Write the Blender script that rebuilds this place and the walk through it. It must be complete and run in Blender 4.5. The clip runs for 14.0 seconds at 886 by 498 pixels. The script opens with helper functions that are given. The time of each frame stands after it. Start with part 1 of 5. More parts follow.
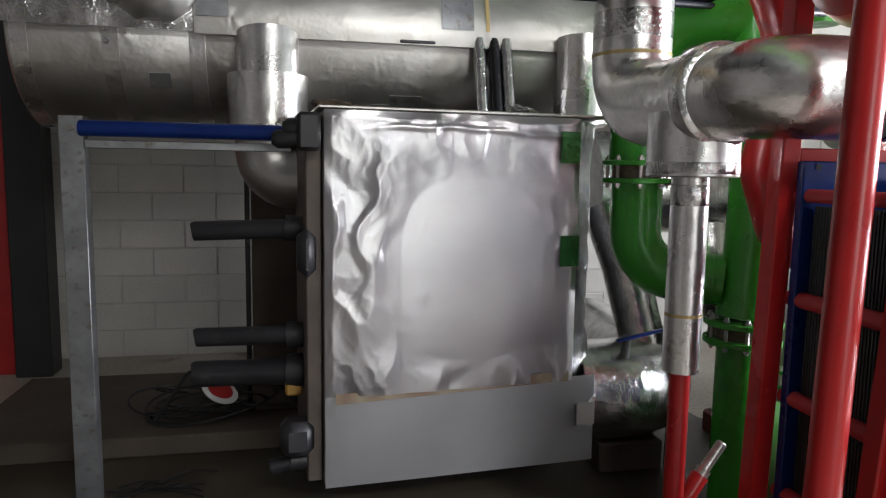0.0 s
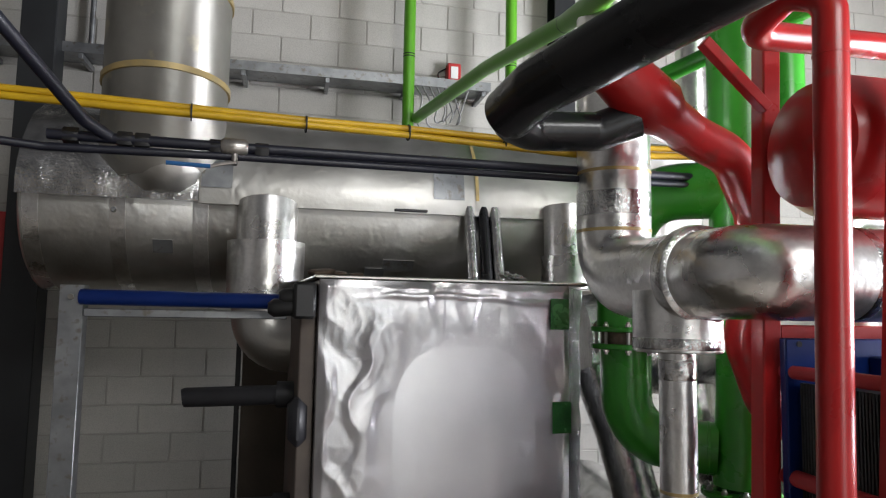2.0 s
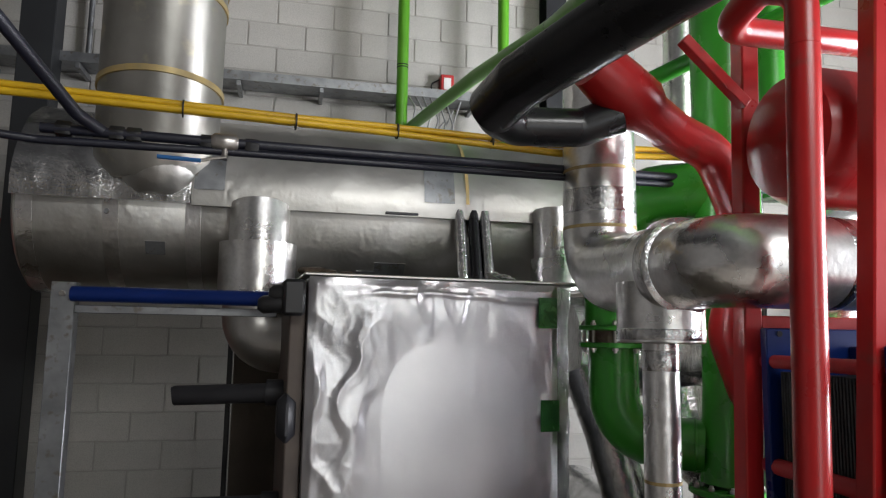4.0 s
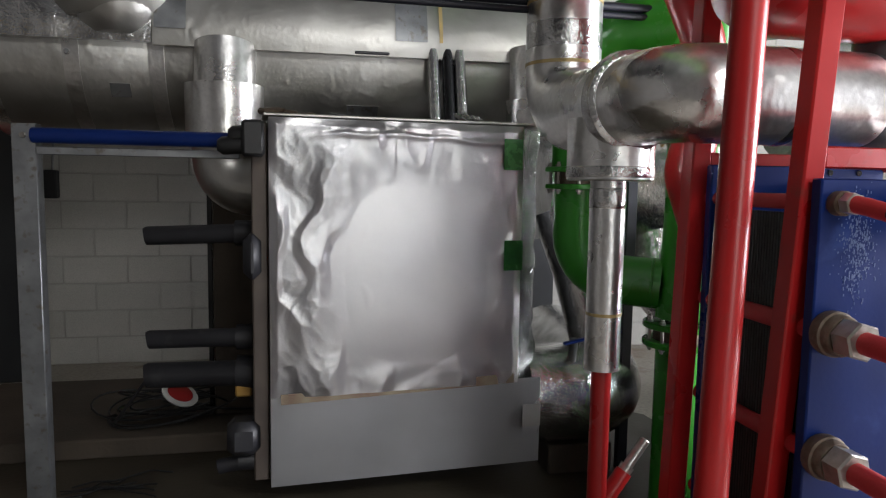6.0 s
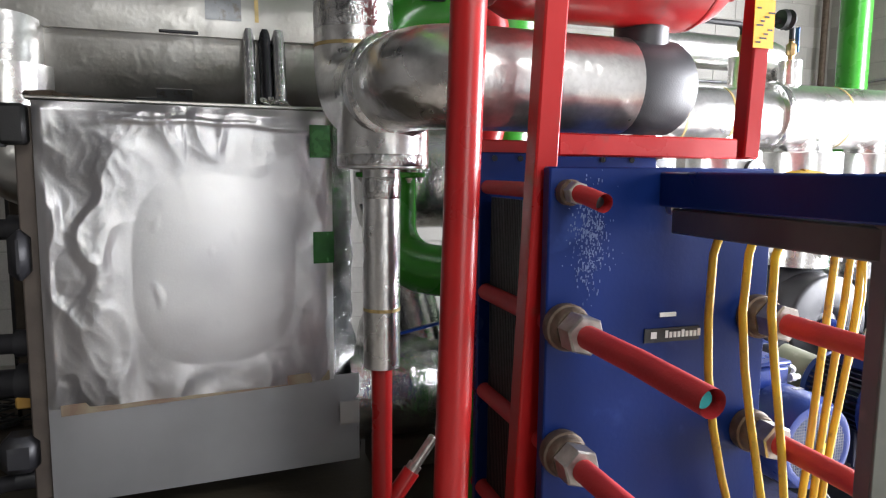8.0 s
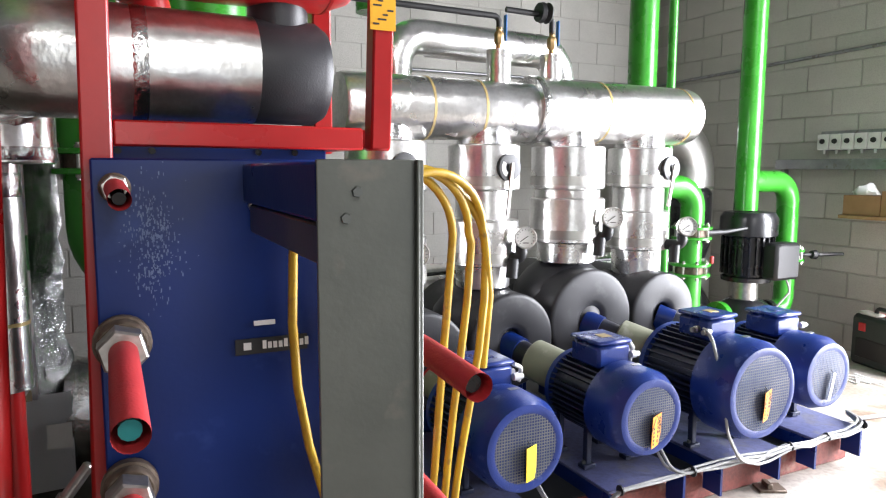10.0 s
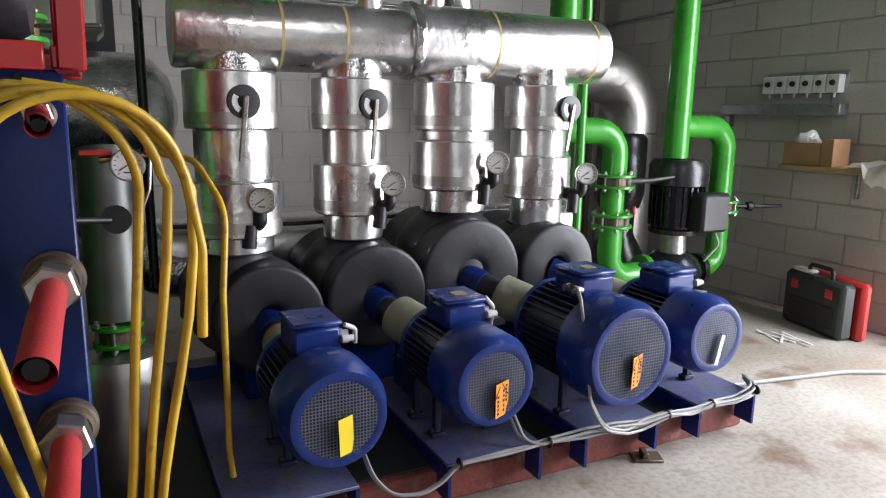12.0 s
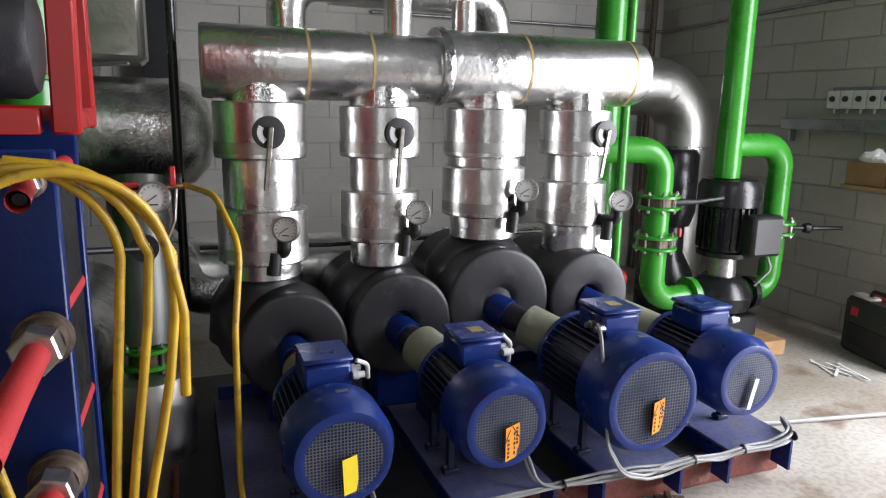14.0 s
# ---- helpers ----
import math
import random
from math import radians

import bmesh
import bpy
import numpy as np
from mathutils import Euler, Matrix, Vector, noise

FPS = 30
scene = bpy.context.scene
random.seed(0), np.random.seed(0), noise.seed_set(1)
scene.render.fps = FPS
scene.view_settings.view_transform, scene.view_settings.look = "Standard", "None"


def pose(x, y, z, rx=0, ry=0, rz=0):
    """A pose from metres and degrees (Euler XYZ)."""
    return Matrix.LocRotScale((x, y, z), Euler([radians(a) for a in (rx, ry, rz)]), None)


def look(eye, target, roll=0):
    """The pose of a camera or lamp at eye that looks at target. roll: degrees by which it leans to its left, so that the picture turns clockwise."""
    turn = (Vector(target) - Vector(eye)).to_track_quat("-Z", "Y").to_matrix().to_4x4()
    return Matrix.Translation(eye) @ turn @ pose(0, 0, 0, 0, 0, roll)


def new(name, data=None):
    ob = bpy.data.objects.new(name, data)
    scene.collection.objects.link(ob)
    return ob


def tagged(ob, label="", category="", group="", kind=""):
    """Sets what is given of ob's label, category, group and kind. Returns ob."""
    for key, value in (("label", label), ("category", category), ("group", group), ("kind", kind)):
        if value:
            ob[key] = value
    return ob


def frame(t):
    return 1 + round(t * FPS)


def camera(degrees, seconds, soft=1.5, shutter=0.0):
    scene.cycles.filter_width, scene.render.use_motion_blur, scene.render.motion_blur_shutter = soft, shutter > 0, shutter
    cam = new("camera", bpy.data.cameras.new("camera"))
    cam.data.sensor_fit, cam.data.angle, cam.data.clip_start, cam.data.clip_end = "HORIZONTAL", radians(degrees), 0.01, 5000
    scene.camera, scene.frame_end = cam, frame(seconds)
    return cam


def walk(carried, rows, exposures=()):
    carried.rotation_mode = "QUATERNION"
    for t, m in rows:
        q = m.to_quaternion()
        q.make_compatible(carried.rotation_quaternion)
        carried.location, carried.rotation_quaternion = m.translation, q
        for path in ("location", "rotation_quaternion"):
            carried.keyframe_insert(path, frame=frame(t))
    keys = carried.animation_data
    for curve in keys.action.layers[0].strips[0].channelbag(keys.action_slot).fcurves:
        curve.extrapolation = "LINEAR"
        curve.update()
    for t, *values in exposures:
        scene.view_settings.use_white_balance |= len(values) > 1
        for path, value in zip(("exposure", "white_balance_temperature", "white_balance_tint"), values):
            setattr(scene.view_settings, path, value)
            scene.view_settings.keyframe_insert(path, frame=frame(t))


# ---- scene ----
cam = camera(66.0, 14.0, soft=1.2)
PATH = [
    (0, (0.316, 0.06, 1.395), (0.721, 2.005, 1.165), 0.9),
    (0.5, (0.297, 0.043, 1.438), (0.725, 1.992, 1.308), 0.8),
    (1, (0.29, 0.032, 1.475), (0.727, 1.983, 1.435), 0.7),
    (1.5, (0.283, 0.016, 1.468), (0.722, 1.965, 1.556), 1.0),
    (2, (0.297, 0.011, 1.497), (0.724, 1.956, 1.68), 1.0),
    (2.2, (0.288, 0.003, 1.48), (0.719, 1.942, 1.713), 1.2),
    (4.3, (0.344, -0.022, 1.395), (0.777, 1.916, 1.634), 0.9),
    (4.5, (0.358, -0.023, 1.383), (0.795, 1.922, 1.543), 0.8),
    (5, (0.416, -0.021, 1.378), (0.855, 1.93, 1.352), 0.9),
    (5.5, (0.463, -0.027, 1.375), (0.893, 1.923, 1.251), 0.9),
    (6, (0.534, -0.063, 1.37), (0.933, 1.887, 1.178), 0.9),
    (6.5, (0.616, -0.076, 1.372), (0.994, 1.875, 1.145), 0.9),
    (7, (0.726, -0.086, 1.371), (1.107, 1.863, 1.136), 0.8),
    (7.5, (0.838, -0.083, 1.367), (1.274, 1.855, 1.134), 0.8),
    (8, (0.994, -0.057, 1.385), (1.627, 1.826, 1.155), 0.5),
    (8.5, (1.153, -0.064, 1.386), (1.956, 1.754, 1.163), 0.5),
    (9, (1.362, -0.114, 1.395), (2.223, 1.677, 1.167), 0.3),
    (9.2, (1.44, -0.127, 1.391), (2.306, 1.661, 1.164), 0.2),
    (11.3, (2.162, -0.213, 1.348), (3.047, 1.550, 1.044), 0.8),
    (11.5, (2.228, -0.196, 1.343), (3.112, 1.561, 1.009), 0.9),
    (12, (2.367, -0.165, 1.344), (3.243, 1.585, 0.962), 0.9),
    (12.5, (2.453, -0.157, 1.366), (3.319, 1.594, 0.969), 0.9),
    (13, (2.515, -0.169, 1.402), (3.332, 1.605, 1.002), 1.0),
    (13.5, (2.535, -0.174, 1.436), (3.277, 1.633, 1.035), 1.0),
    (14, (2.542, -0.185, 1.486), (3.243, 1.638, 1.084), 1.1),
]
walk(cam, [(t, look(eye, target, roll)) for t, eye, target, roll in PATH], exposures=[(0, 0.96), (2.2, 0.96), (4.5, 0.78), (6.0, 0.74), (7.5, 0.96), (9.2, 1.05), (11.3, -0.7), (12.5, -0.7), (14, -0.72)])

# ---------- daylight and lamps ----------
world = bpy.data.worlds.new("sky")
scene.world = world
world.use_nodes = True
wn = world.node_tree.nodes
sky = wn.new("ShaderNodeTexSky")
sky.sky_type = "NISHITA"
sky.sun_disc = False
sky.sun_elevation = radians(40)
sky.sun_rotation = radians(160)
world.node_tree.links.new(sky.outputs[0], wn["Background"].inputs[0])
wn["Background"].inputs[1].default_value = 0.12


def area_lamp(name, m, w, h, watts, colour):
    data = bpy.data.lights.new(name, "AREA")
    data.shape, data.size, data.size_y, data.energy, data.color = "RECTANGLE", w, h, watts, colour
    ob = new(name, data)
    ob.matrix_world = m
    return ob


area_lamp("side_door_daylight", look((6.78, 0.6, 1.55), (0.0, 1.2, 0.7)), 2.5, 2.9, 640, (0.92, 0.93, 1.0))
area_lamp("door_daylight", look((2.0, -2.78, 1.35), (1.4, 3.0, 1.2)), 1.3, 2.3, 14, (0.92, 0.96, 1.0))
area_lamp("high_window_daylight", look((2.4, -2.78, 4.2), (1.4, 4.0, 5.6)), 2.6, 0.9, 72, (0.98, 0.97, 0.95))

# ---------- materials ----------
MATS = {}


def material(name, c1, c2=None, rough=0.5, metal=0.0, scale=6.0, fine=90.0, bump=0.15, depth=0.003, rvar=0.12, spots=None, spot=0.0, crease=0.0, random_shade=0.0, spec=0.5, grain=0.0):
    """A painted, metal or mineral surface with broad mottling, fine grain, optional stains and foil creases."""
    m = bpy.data.materials.new(name)
    m.use_nodes = True
    nt = m.node_tree
    n, l = nt.nodes, nt.links
    b = n["Principled BSDF"]
    b.inputs["Metallic"].default_value = metal
    b.inputs["Specular IOR Level"].default_value = spec
    co = n.new("ShaderNodeTexCoord")
    big, small = n.new("ShaderNodeTexNoise"), n.new("ShaderNodeTexNoise")
    big.inputs["Scale"].default_value, big.inputs["Detail"].default_value = scale, 5
    small.inputs["Scale"].default_value, small.inputs["Detail"].default_value = fine, 3
    for t in (big, small):
        l.new(co.outputs["Object"], t.inputs["Vector"])
    c2 = c2 or tuple(v * 0.75 for v in c1)
    ramp = n.new("ShaderNodeValToRGB")
    ramp.color_ramp.elements[0].position, ramp.color_ramp.elements[1].position = 0.35, 0.68
    ramp.color_ramp.elements[0].color, ramp.color_ramp.elements[1].color = (*c2, 1), (*c1, 1)
    l.new(big.outputs["Fac"], ramp.inputs[0])
    colour = ramp.outputs[0]
    if spots:
        sp = n.new("ShaderNodeTexNoise")
        sp.inputs["Scale"].default_value, sp.inputs["Detail"].default_value = scale * 2.3, 8
        l.new(co.outputs["Object"], sp.inputs["Vector"])
        r2 = n.new("ShaderNodeValToRGB")
        r2.color_ramp.elements[0].position, r2.color_ramp.elements[1].position = 0.62 - spot * 0.2, 0.72 - spot * 0.1
        l.new(sp.outputs["Fac"], r2.inputs[0])
        mx = n.new("ShaderNodeMix")
        mx.data_type = "RGBA"
        l.new(r2.outputs[0], mx.inputs["Factor"])
        l.new(colour, mx.inputs["A"])
        mx.inputs["B"].default_value = (*spots, 1)
        colour = mx.outputs["Result"]
    if grain:
        gr = n.new("ShaderNodeMapRange")
        gr.inputs["From Min"].default_value, gr.inputs["From Max"].default_value = 0.38, 0.56
        gr.inputs["To Min"].default_value = 1 - grain
        l.new(small.outputs["Fac"], gr.inputs["Value"])
        gm = n.new("ShaderNodeMix")
        gm.data_type, gm.blend_type = "RGBA", "MULTIPLY"
        gm.inputs["Factor"].default_value = 1
        l.new(colour, gm.inputs["A"])
        l.new(gr.outputs[0], gm.inputs["B"])
        colour = gm.outputs["Result"]
    if random_shade:
        oi = n.new("ShaderNodeObjectInfo")
        mr = n.new("ShaderNodeMapRange")
        mr.inputs["To Min"].default_value, mr.inputs["To Max"].default_value = 1 - random_shade, 1
        l.new(oi.outputs["Random"], mr.inputs["Value"])
        mul = n.new("ShaderNodeMix")
        mul.data_type, mul.blend_type = "RGBA", "MULTIPLY"
        mul.inputs["Factor"].default_value = 1
        l.new(colour, mul.inputs["A"])
        l.new(mr.outputs[0], mul.inputs["B"])
        colour = mul.outputs["Result"]
    l.new(colour, b.inputs["Base Color"])
    rr = n.new("ShaderNodeMapRange")
    rr.inputs["To Min"].default_value, rr.inputs["To Max"].default_value = max(0.02, rough - rvar), min(1, rough + rvar)
    l.new(big.outputs["Fac"], rr.inputs["Value"])
    l.new(rr.outputs[0], b.inputs["Roughness"])
    bp = n.new("ShaderNodeBump")
    bp.inputs["Strength"].default_value, bp.inputs["Distance"].default_value = bump, depth
    l.new(small.outputs["Fac"], bp.inputs["Height"])
    last = bp
    if crease:
        v = n.new("ShaderNodeTexNoise")
        v.noise_type = "RIDGED_MULTIFRACTAL"
        v.inputs["Scale"].default_value, v.inputs["Detail"].default_value = 9, 6
        v.inputs["Distortion"].default_value = 0.6
        l.new(co.outputs["Object"], v.inputs["Vector"])
        b2 = n.new("ShaderNodeBump")
        b2.inputs["Strength"].default_value, b2.inputs["Distance"].default_value = crease, 0.012
        l.new(v.outputs["Fac"], b2.inputs["Height"])
        l.new(bp.outputs[0], b2.inputs["Normal"])
        w = n.new("ShaderNodeTexNoise")
        w.noise_type = "RIDGED_MULTIFRACTAL"
        w.inputs["Scale"].default_value, w.inputs["Detail"].default_value = 31, 3
        l.new(co.outputs["Object"], w.inputs["Vector"])
        b3 = n.new("ShaderNodeBump")
        b3.inputs["Strength"].default_value, b3.inputs["Distance"].default_value = crease * 0.7, 0.004
        l.new(w.outputs["Fac"], b3.inputs["Height"])
        l.new(b2.outputs[0], b3.inputs["Normal"])
        last = b3
    l.new(last.outputs[0], b.inputs["Normal"])
    MATS[name] = m
    return m


FOIL = material("pipe_foil", (0.93, 0.925, 0.915), (0.80, 0.79, 0.775), 0.29, 1.0, 5, 60, 0.22, 0.004, 0.1, crease=0.42, grain=0.08)
FOIL_DULL = material("duct_foil", (0.62, 0.61, 0.58), (0.47, 0.46, 0.43), 0.40, 1.0, 4, 55, 0.14, 0.004, 0.1, crease=0.34)
FOIL_CRUMPLED = material("crumpled_foil_tape", (0.78, 0.78, 0.77), (0.5, 0.5, 0.5), 0.22, 1.0, 14, 80, 0.5, 0.006, 0.1, crease=0.48)
FOIL_SHEET = material("foil_sheet", (0.88, 0.87, 0.88), (0.80, 0.79, 0.81), 0.32, 1.0, 3, 120, 0.1, 0.002, 0.06)
FOIL_PANEL = material("grey_foil_panel", (0.60, 0.60, 0.61), (0.52, 0.52, 0.53), 0.48, 0.85, 3, 120, 0.1, 0.002, 0.08)
TAPE_OLD = material("yellowed_tape", (0.33, 0.30, 0.21), (0.22, 0.15, 0.11), 0.4, 0.6, 9, 80)
GLUE = material("yellow_tape_ring", (0.55, 0.40, 0.16), (0.42, 0.33, 0.17), 0.4, 0.4, 14, 80)
RED = material("red_gloss_paint", (0.41, 0.013, 0.013), (0.33, 0.010, 0.011), 0.3, 0, 5, 60, 0.12, 0.002, 0.1, spots=(0.25, 0.03, 0.025), spot=0.05)
RED_FOAM = material("red_foam_sleeve", (0.47, 0.03, 0.034), (0.4, 0.024, 0.028), 0.6, 0, 12, 150, 0.3)
GREEN = material("green_gloss_paint", (0.036, 0.27, 0.022), (0.028, 0.21, 0.018), 0.28, 0, 5, 60, 0.12, 0.002, 0.1)
LIME = material("lime_pipe_paint", (0.12, 0.40, 0.025), (0.10, 0.33, 0.02), 0.35, 0, 5, 60)
BLUE = material("blue_gloss_paint", (0.004, 0.020, 0.13), (0.003, 0.016, 0.105), 0.3, 0, 5, 70, 0.15, 0.002, 0.1, spec=0.35)
BLUE_WORN = material("scuffed_blue_paint", (0.003, 0.019, 0.13), (0.002, 0.014, 0.095), 0.33, 0, 3, 70, 0.2, 0.002, 0.12, spots=(0.015, 0.04, 0.18), spot=0.08, spec=0.3)
MOTOR_BLUE = material("motor_blue_paint", (0.010, 0.031, 0.18), (0.008, 0.024, 0.14), 0.3, 0, 9, 200, 0.35, 0.002, 0.1, spots=(0.06, 0.09, 0.25), spot=0.05)
BASE_BLUE = material("dusty_blue_steel", (0.125, 0.135, 0.25), (0.075, 0.085, 0.19), 0.5, 0, 4, 60, 0.3, 0.003, 0.15, spots=(0.12, 0.12, 0.17), spot=0.25, grain=0.2)
BLACK = material("black_pipe_paint", (0.012, 0.012, 0.014), (0.008, 0.008, 0.009), 0.28, 0, 5, 80)
NAVY = material("dark_blue_black_pipe", (0.012, 0.013, 0.024), (0.009, 0.01, 0.018), 0.4, 0, 8, 120)
FOAM = material("black_foam_insulation", (0.024, 0.024, 0.028), (0.014, 0.014, 0.017), 0.46, 0, 5, 220, 0.25, 0.002, 0.1, spots=(0.04, 0.04, 0.042), spot=0.12)
RUBBER = material("black_plastic", (0.014, 0.014, 0.015), (0.01, 0.01, 0.011), 0.45, 0, 12, 150)
PACK = material("dark_plate_edges", (0.035, 0.035, 0.035), (0.02, 0.02, 0.02), 0.5, 0.3, 20, 120, 0.5)
GALV = material("galvanised_steel", (0.36, 0.37, 0.38), (0.25, 0.26, 0.27), 0.42, 0.85, 12, 60, 0.2, 0.002, 0.12, spots=(0.22, 0.20, 0.18), spot=0.25)
STEEL_DULL = material("dull_dark_steel", (0.15, 0.155, 0.145), (0.10, 0.105, 0.10), 0.45, 0.6, 6, 80, 0.2, 0.002, 0.12, spots=(0.16, 0.13, 0.10), spot=0.15)
STEEL = material("bright_steel", (0.55, 0.53, 0.50), (0.38, 0.35, 0.32), 0.33, 0.9, 30, 120, 0.2)
RUSTY = material("rusty_washer", (0.17, 0.13, 0.10), (0.10, 0.07, 0.05), 0.6, 0.5, 40, 120, 0.5)
BRASS = material("brass", (0.45, 0.30, 0.14), (0.32, 0.21, 0.10), 0.35, 0.9, 20, 120)
COLUMN_GREY = material("grey_green_column_paint", (0.17, 0.175, 0.155), (0.12, 0.125, 0.11), 0.42, 0.2, 5, 80, 0.2, 0.002, 0.12, spots=(0.22, 0.20, 0.17), spot=0.15)
OLIVE = material("olive_grey_guard", (0.26, 0.27, 0.19), (0.20, 0.21, 0.15), 0.5, 0, 6, 80, 0.2, 0.002, 0.1, spots=(0.34, 0.34, 0.28), spot=0.15)
BLOCK = material("painted_block", (0.52, 0.505, 0.465), (0.45, 0.435, 0.40), 0.7, 0, 2.5, 130, 0.5, 0.004, 0.1, random_shade=0.07, grain=0.12)
MORTAR = material("painted_mortar", (0.42, 0.405, 0.37), (0.36, 0.345, 0.315), 0.85, 0, 3, 90, 0.5, 0.004)
CONCRETE = material("stained_concrete_floor", (0.46, 0.43, 0.385), (0.31, 0.27, 0.22), 0.5, 0, 1.3, 40, 0.3, 0.004, 0.2, spots=(0.22, 0.16, 0.115), spot=0.22, grain=0.2)
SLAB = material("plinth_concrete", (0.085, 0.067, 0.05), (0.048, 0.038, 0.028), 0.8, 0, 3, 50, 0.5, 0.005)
RED_PLINTH = material("red_painted_plinth", (0.25, 0.06, 0.045), (0.18, 0.045, 0.035), 0.6, 0, 6, 60, 0.4, 0.004, 0.15, spots=(0.30, 0.16, 0.12), spot=0.12, grain=0.25)
PLAIN = material("grey_wall_paint", (0.16, 0.15, 0.14), (0.12, 0.115, 0.105), 0.8, 0, 2, 60)
CEIL = material("grey_steel_deck", (0.10, 0.10, 0.10), (0.07, 0.07, 0.07), 0.8, 0, 2, 60)
WRAP = material("clouded_plastic_wrap", (0.40, 0.39, 0.36), (0.28, 0.27, 0.245), 0.34, 0.75, 3, 50, 0.12, 0.003, 0.1, spots=(0.46, 0.42, 0.32), spot=0.12, crease=0.12)
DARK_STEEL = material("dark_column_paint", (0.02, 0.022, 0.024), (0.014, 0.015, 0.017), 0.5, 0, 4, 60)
YELLOW_HOSE = material("yellow_rubber_hose", (0.58, 0.37, 0.018), (0.42, 0.25, 0.02), 0.4, 0, 16, 120, 0.15, 0.002, 0.1, spots=(0.28, 0.18, 0.03), spot=0.1)
YELLOW_CABLE = material("yellow_cable_sheath", (0.62, 0.38, 0.01), (0.5, 0.3, 0.01), 0.4, 0, 10, 120)
ORANGE = material("orange_card", (0.85, 0.28, 0.01), (0.78, 0.24, 0.01), 0.5, 0, 8, 120)
YELLOW = material("yellow_card", (0.85, 0.66, 0.02), (0.78, 0.58, 0.02), 0.5, 0, 8, 120)
ORANGE_YELLOW = material("amber_card", (0.85, 0.42, 0.01), (0.80, 0.38, 0.01), 0.5, 0, 8, 120)
INK = material("black_ink", (0.02, 0.02, 0.02), None, 0.6)
WHITE = material("white_plastic", (0.75, 0.75, 0.73), (0.66, 0.66, 0.64), 0.4, 0, 8, 120)
DIAL = material("gauge_dial", (0.8, 0.8, 0.78), (0.75, 0.75, 0.72), 0.4)
GREY_CABLE = material("grey_cable_sheath", (0.33, 0.33, 0.325), (0.25, 0.25, 0.245), 0.42, 0, 10, 120)
WOOD = material("raw_pine", (0.42, 0.26, 0.13), (0.32, 0.18, 0.08), 0.6, 0, 12, 90, 0.3)
CARD = material("brown_cardboard", (0.36, 0.20, 0.10), (0.29, 0.16, 0.075), 0.75, 0, 8, 120)
RAG = material("white_rag", (0.62, 0.60, 0.55), (0.5, 0.48, 0.42), 0.9, 0, 12, 150, 0.5)
CASE_DARK = material("dark_green_grey_plastic", (0.03, 0.036, 0.034), (0.02, 0.025, 0.024), 0.45, 0, 8, 120)
CASE_RED = material("red_plastic", (0.5, 0.03, 0.03), (0.42, 0.025, 0.025), 0.4, 0, 8, 120)
TEAL = material("teal_rag_plug", (0.02, 0.30, 0.30), (0.015, 0.2, 0.2), 0.7)
RED_SHADE = material("dark_red_panel", (0.40, 0.02, 0.02), (0.3, 0.015, 0.015), 0.4)
BLUE_GRIP = material("blue_vinyl_grip", (0.02, 0.13, 0.36), None, 0.4)


def glass_material():
    m = bpy.data.materials.new("gauge_glass")
    m.use_nodes = True
    b = m.node_tree.nodes["Principled BSDF"]
    b.inputs["Transmission Weight"].default_value = 1
    b.inputs["Roughness"].default_value = 0.03
    b.inputs["IOR"].default_value = 1.3
    return m


GLASS = glass_material()
PATCH_GREEN = material("green_patch", (0.03, 0.16, 0.03), (0.02, 0.10, 0.025), 0.25, 0.4, 12, 90, 0.3)
# floor dirt, darkened further to carry the shade around the exchanger
GRIME_SHADE = material("floor_grime_and_shade", (0.065, 0.054, 0.036), (0.034, 0.027, 0.018), 0.55, 0, 2.5, 40, 0.4, 0.004, 0.2)

# ---------- building helpers ----------
ROOT = {}


def thing(name, label, category, loc=(0, 0, 0), yaw=0, group="", kind=""):
    ob = new(name)
    ob.empty_display_size = 0.1
    ob.matrix_world = pose(*loc, 0, 0, yaw)
    ROOT[ob.name] = pose(*loc, 0, 0, yaw).inverted()
    return tagged(ob, label, category, group, kind)


def finish(bm, name, mat, angle=38):
    me = bpy.data.meshes.new(name)
    bmesh.ops.recalc_face_normals(bm, faces=bm.faces)
    bm.to_mesh(me)
    bm.free()
    me.shade_smooth()
    me.set_sharp_from_angle(angle=radians(angle))
    me.materials.append(mat)
    return me


def part(name, bm, mat, parent, label="", local=False):
    """One mesh under a thing or a part. bm is in world metres, or in the thing's own frame if local."""
    inv = ROOT[parent.name]
    if not local:
        bm.transform(inv)
    ob = new(name, finish(bm, name, mat))
    ob.parent = parent
    ROOT[ob.name] = inv
    return tagged(ob, label)


def solid(name, bm, mat, label, category, kind="", group=""):
    """A thing or piece of the setting that is a single mesh."""
    ob = new(name, finish(bm, name, mat))
    ROOT[ob.name] = Matrix.Identity(4)
    return tagged(ob, label, category, group, kind)


def box(bm, lo, hi, bevel=0.003, m=None):
    vs = [bm.verts.new((x, y, z)) for x in (lo[0], hi[0]) for y in (lo[1], hi[1]) for z in (lo[2], hi[2])]
    fs = [bm.faces.new([vs[i] for i in q]) for q in ((0, 1, 3, 2), (4, 6, 7, 5), (0, 4, 5, 1), (2, 3, 7, 6), (0, 2, 6, 4), (1, 5, 7, 3))]
    made = vs
    if bevel:
        es = list({e for f in fs for e in f.edges})
        r = bmesh.ops.bevel(bm, geom=es, offset=bevel, segments=1, affect="EDGES")
        made = list({v for f in r["faces"] for v in f.verts})
    if m is not None:
        bmesh.ops.transform(bm, matrix=m, verts=made)
    return bm


def boxm(lo, hi, bevel=0.003, m=None):
    return box(bmesh.new(), lo, hi, bevel, m)


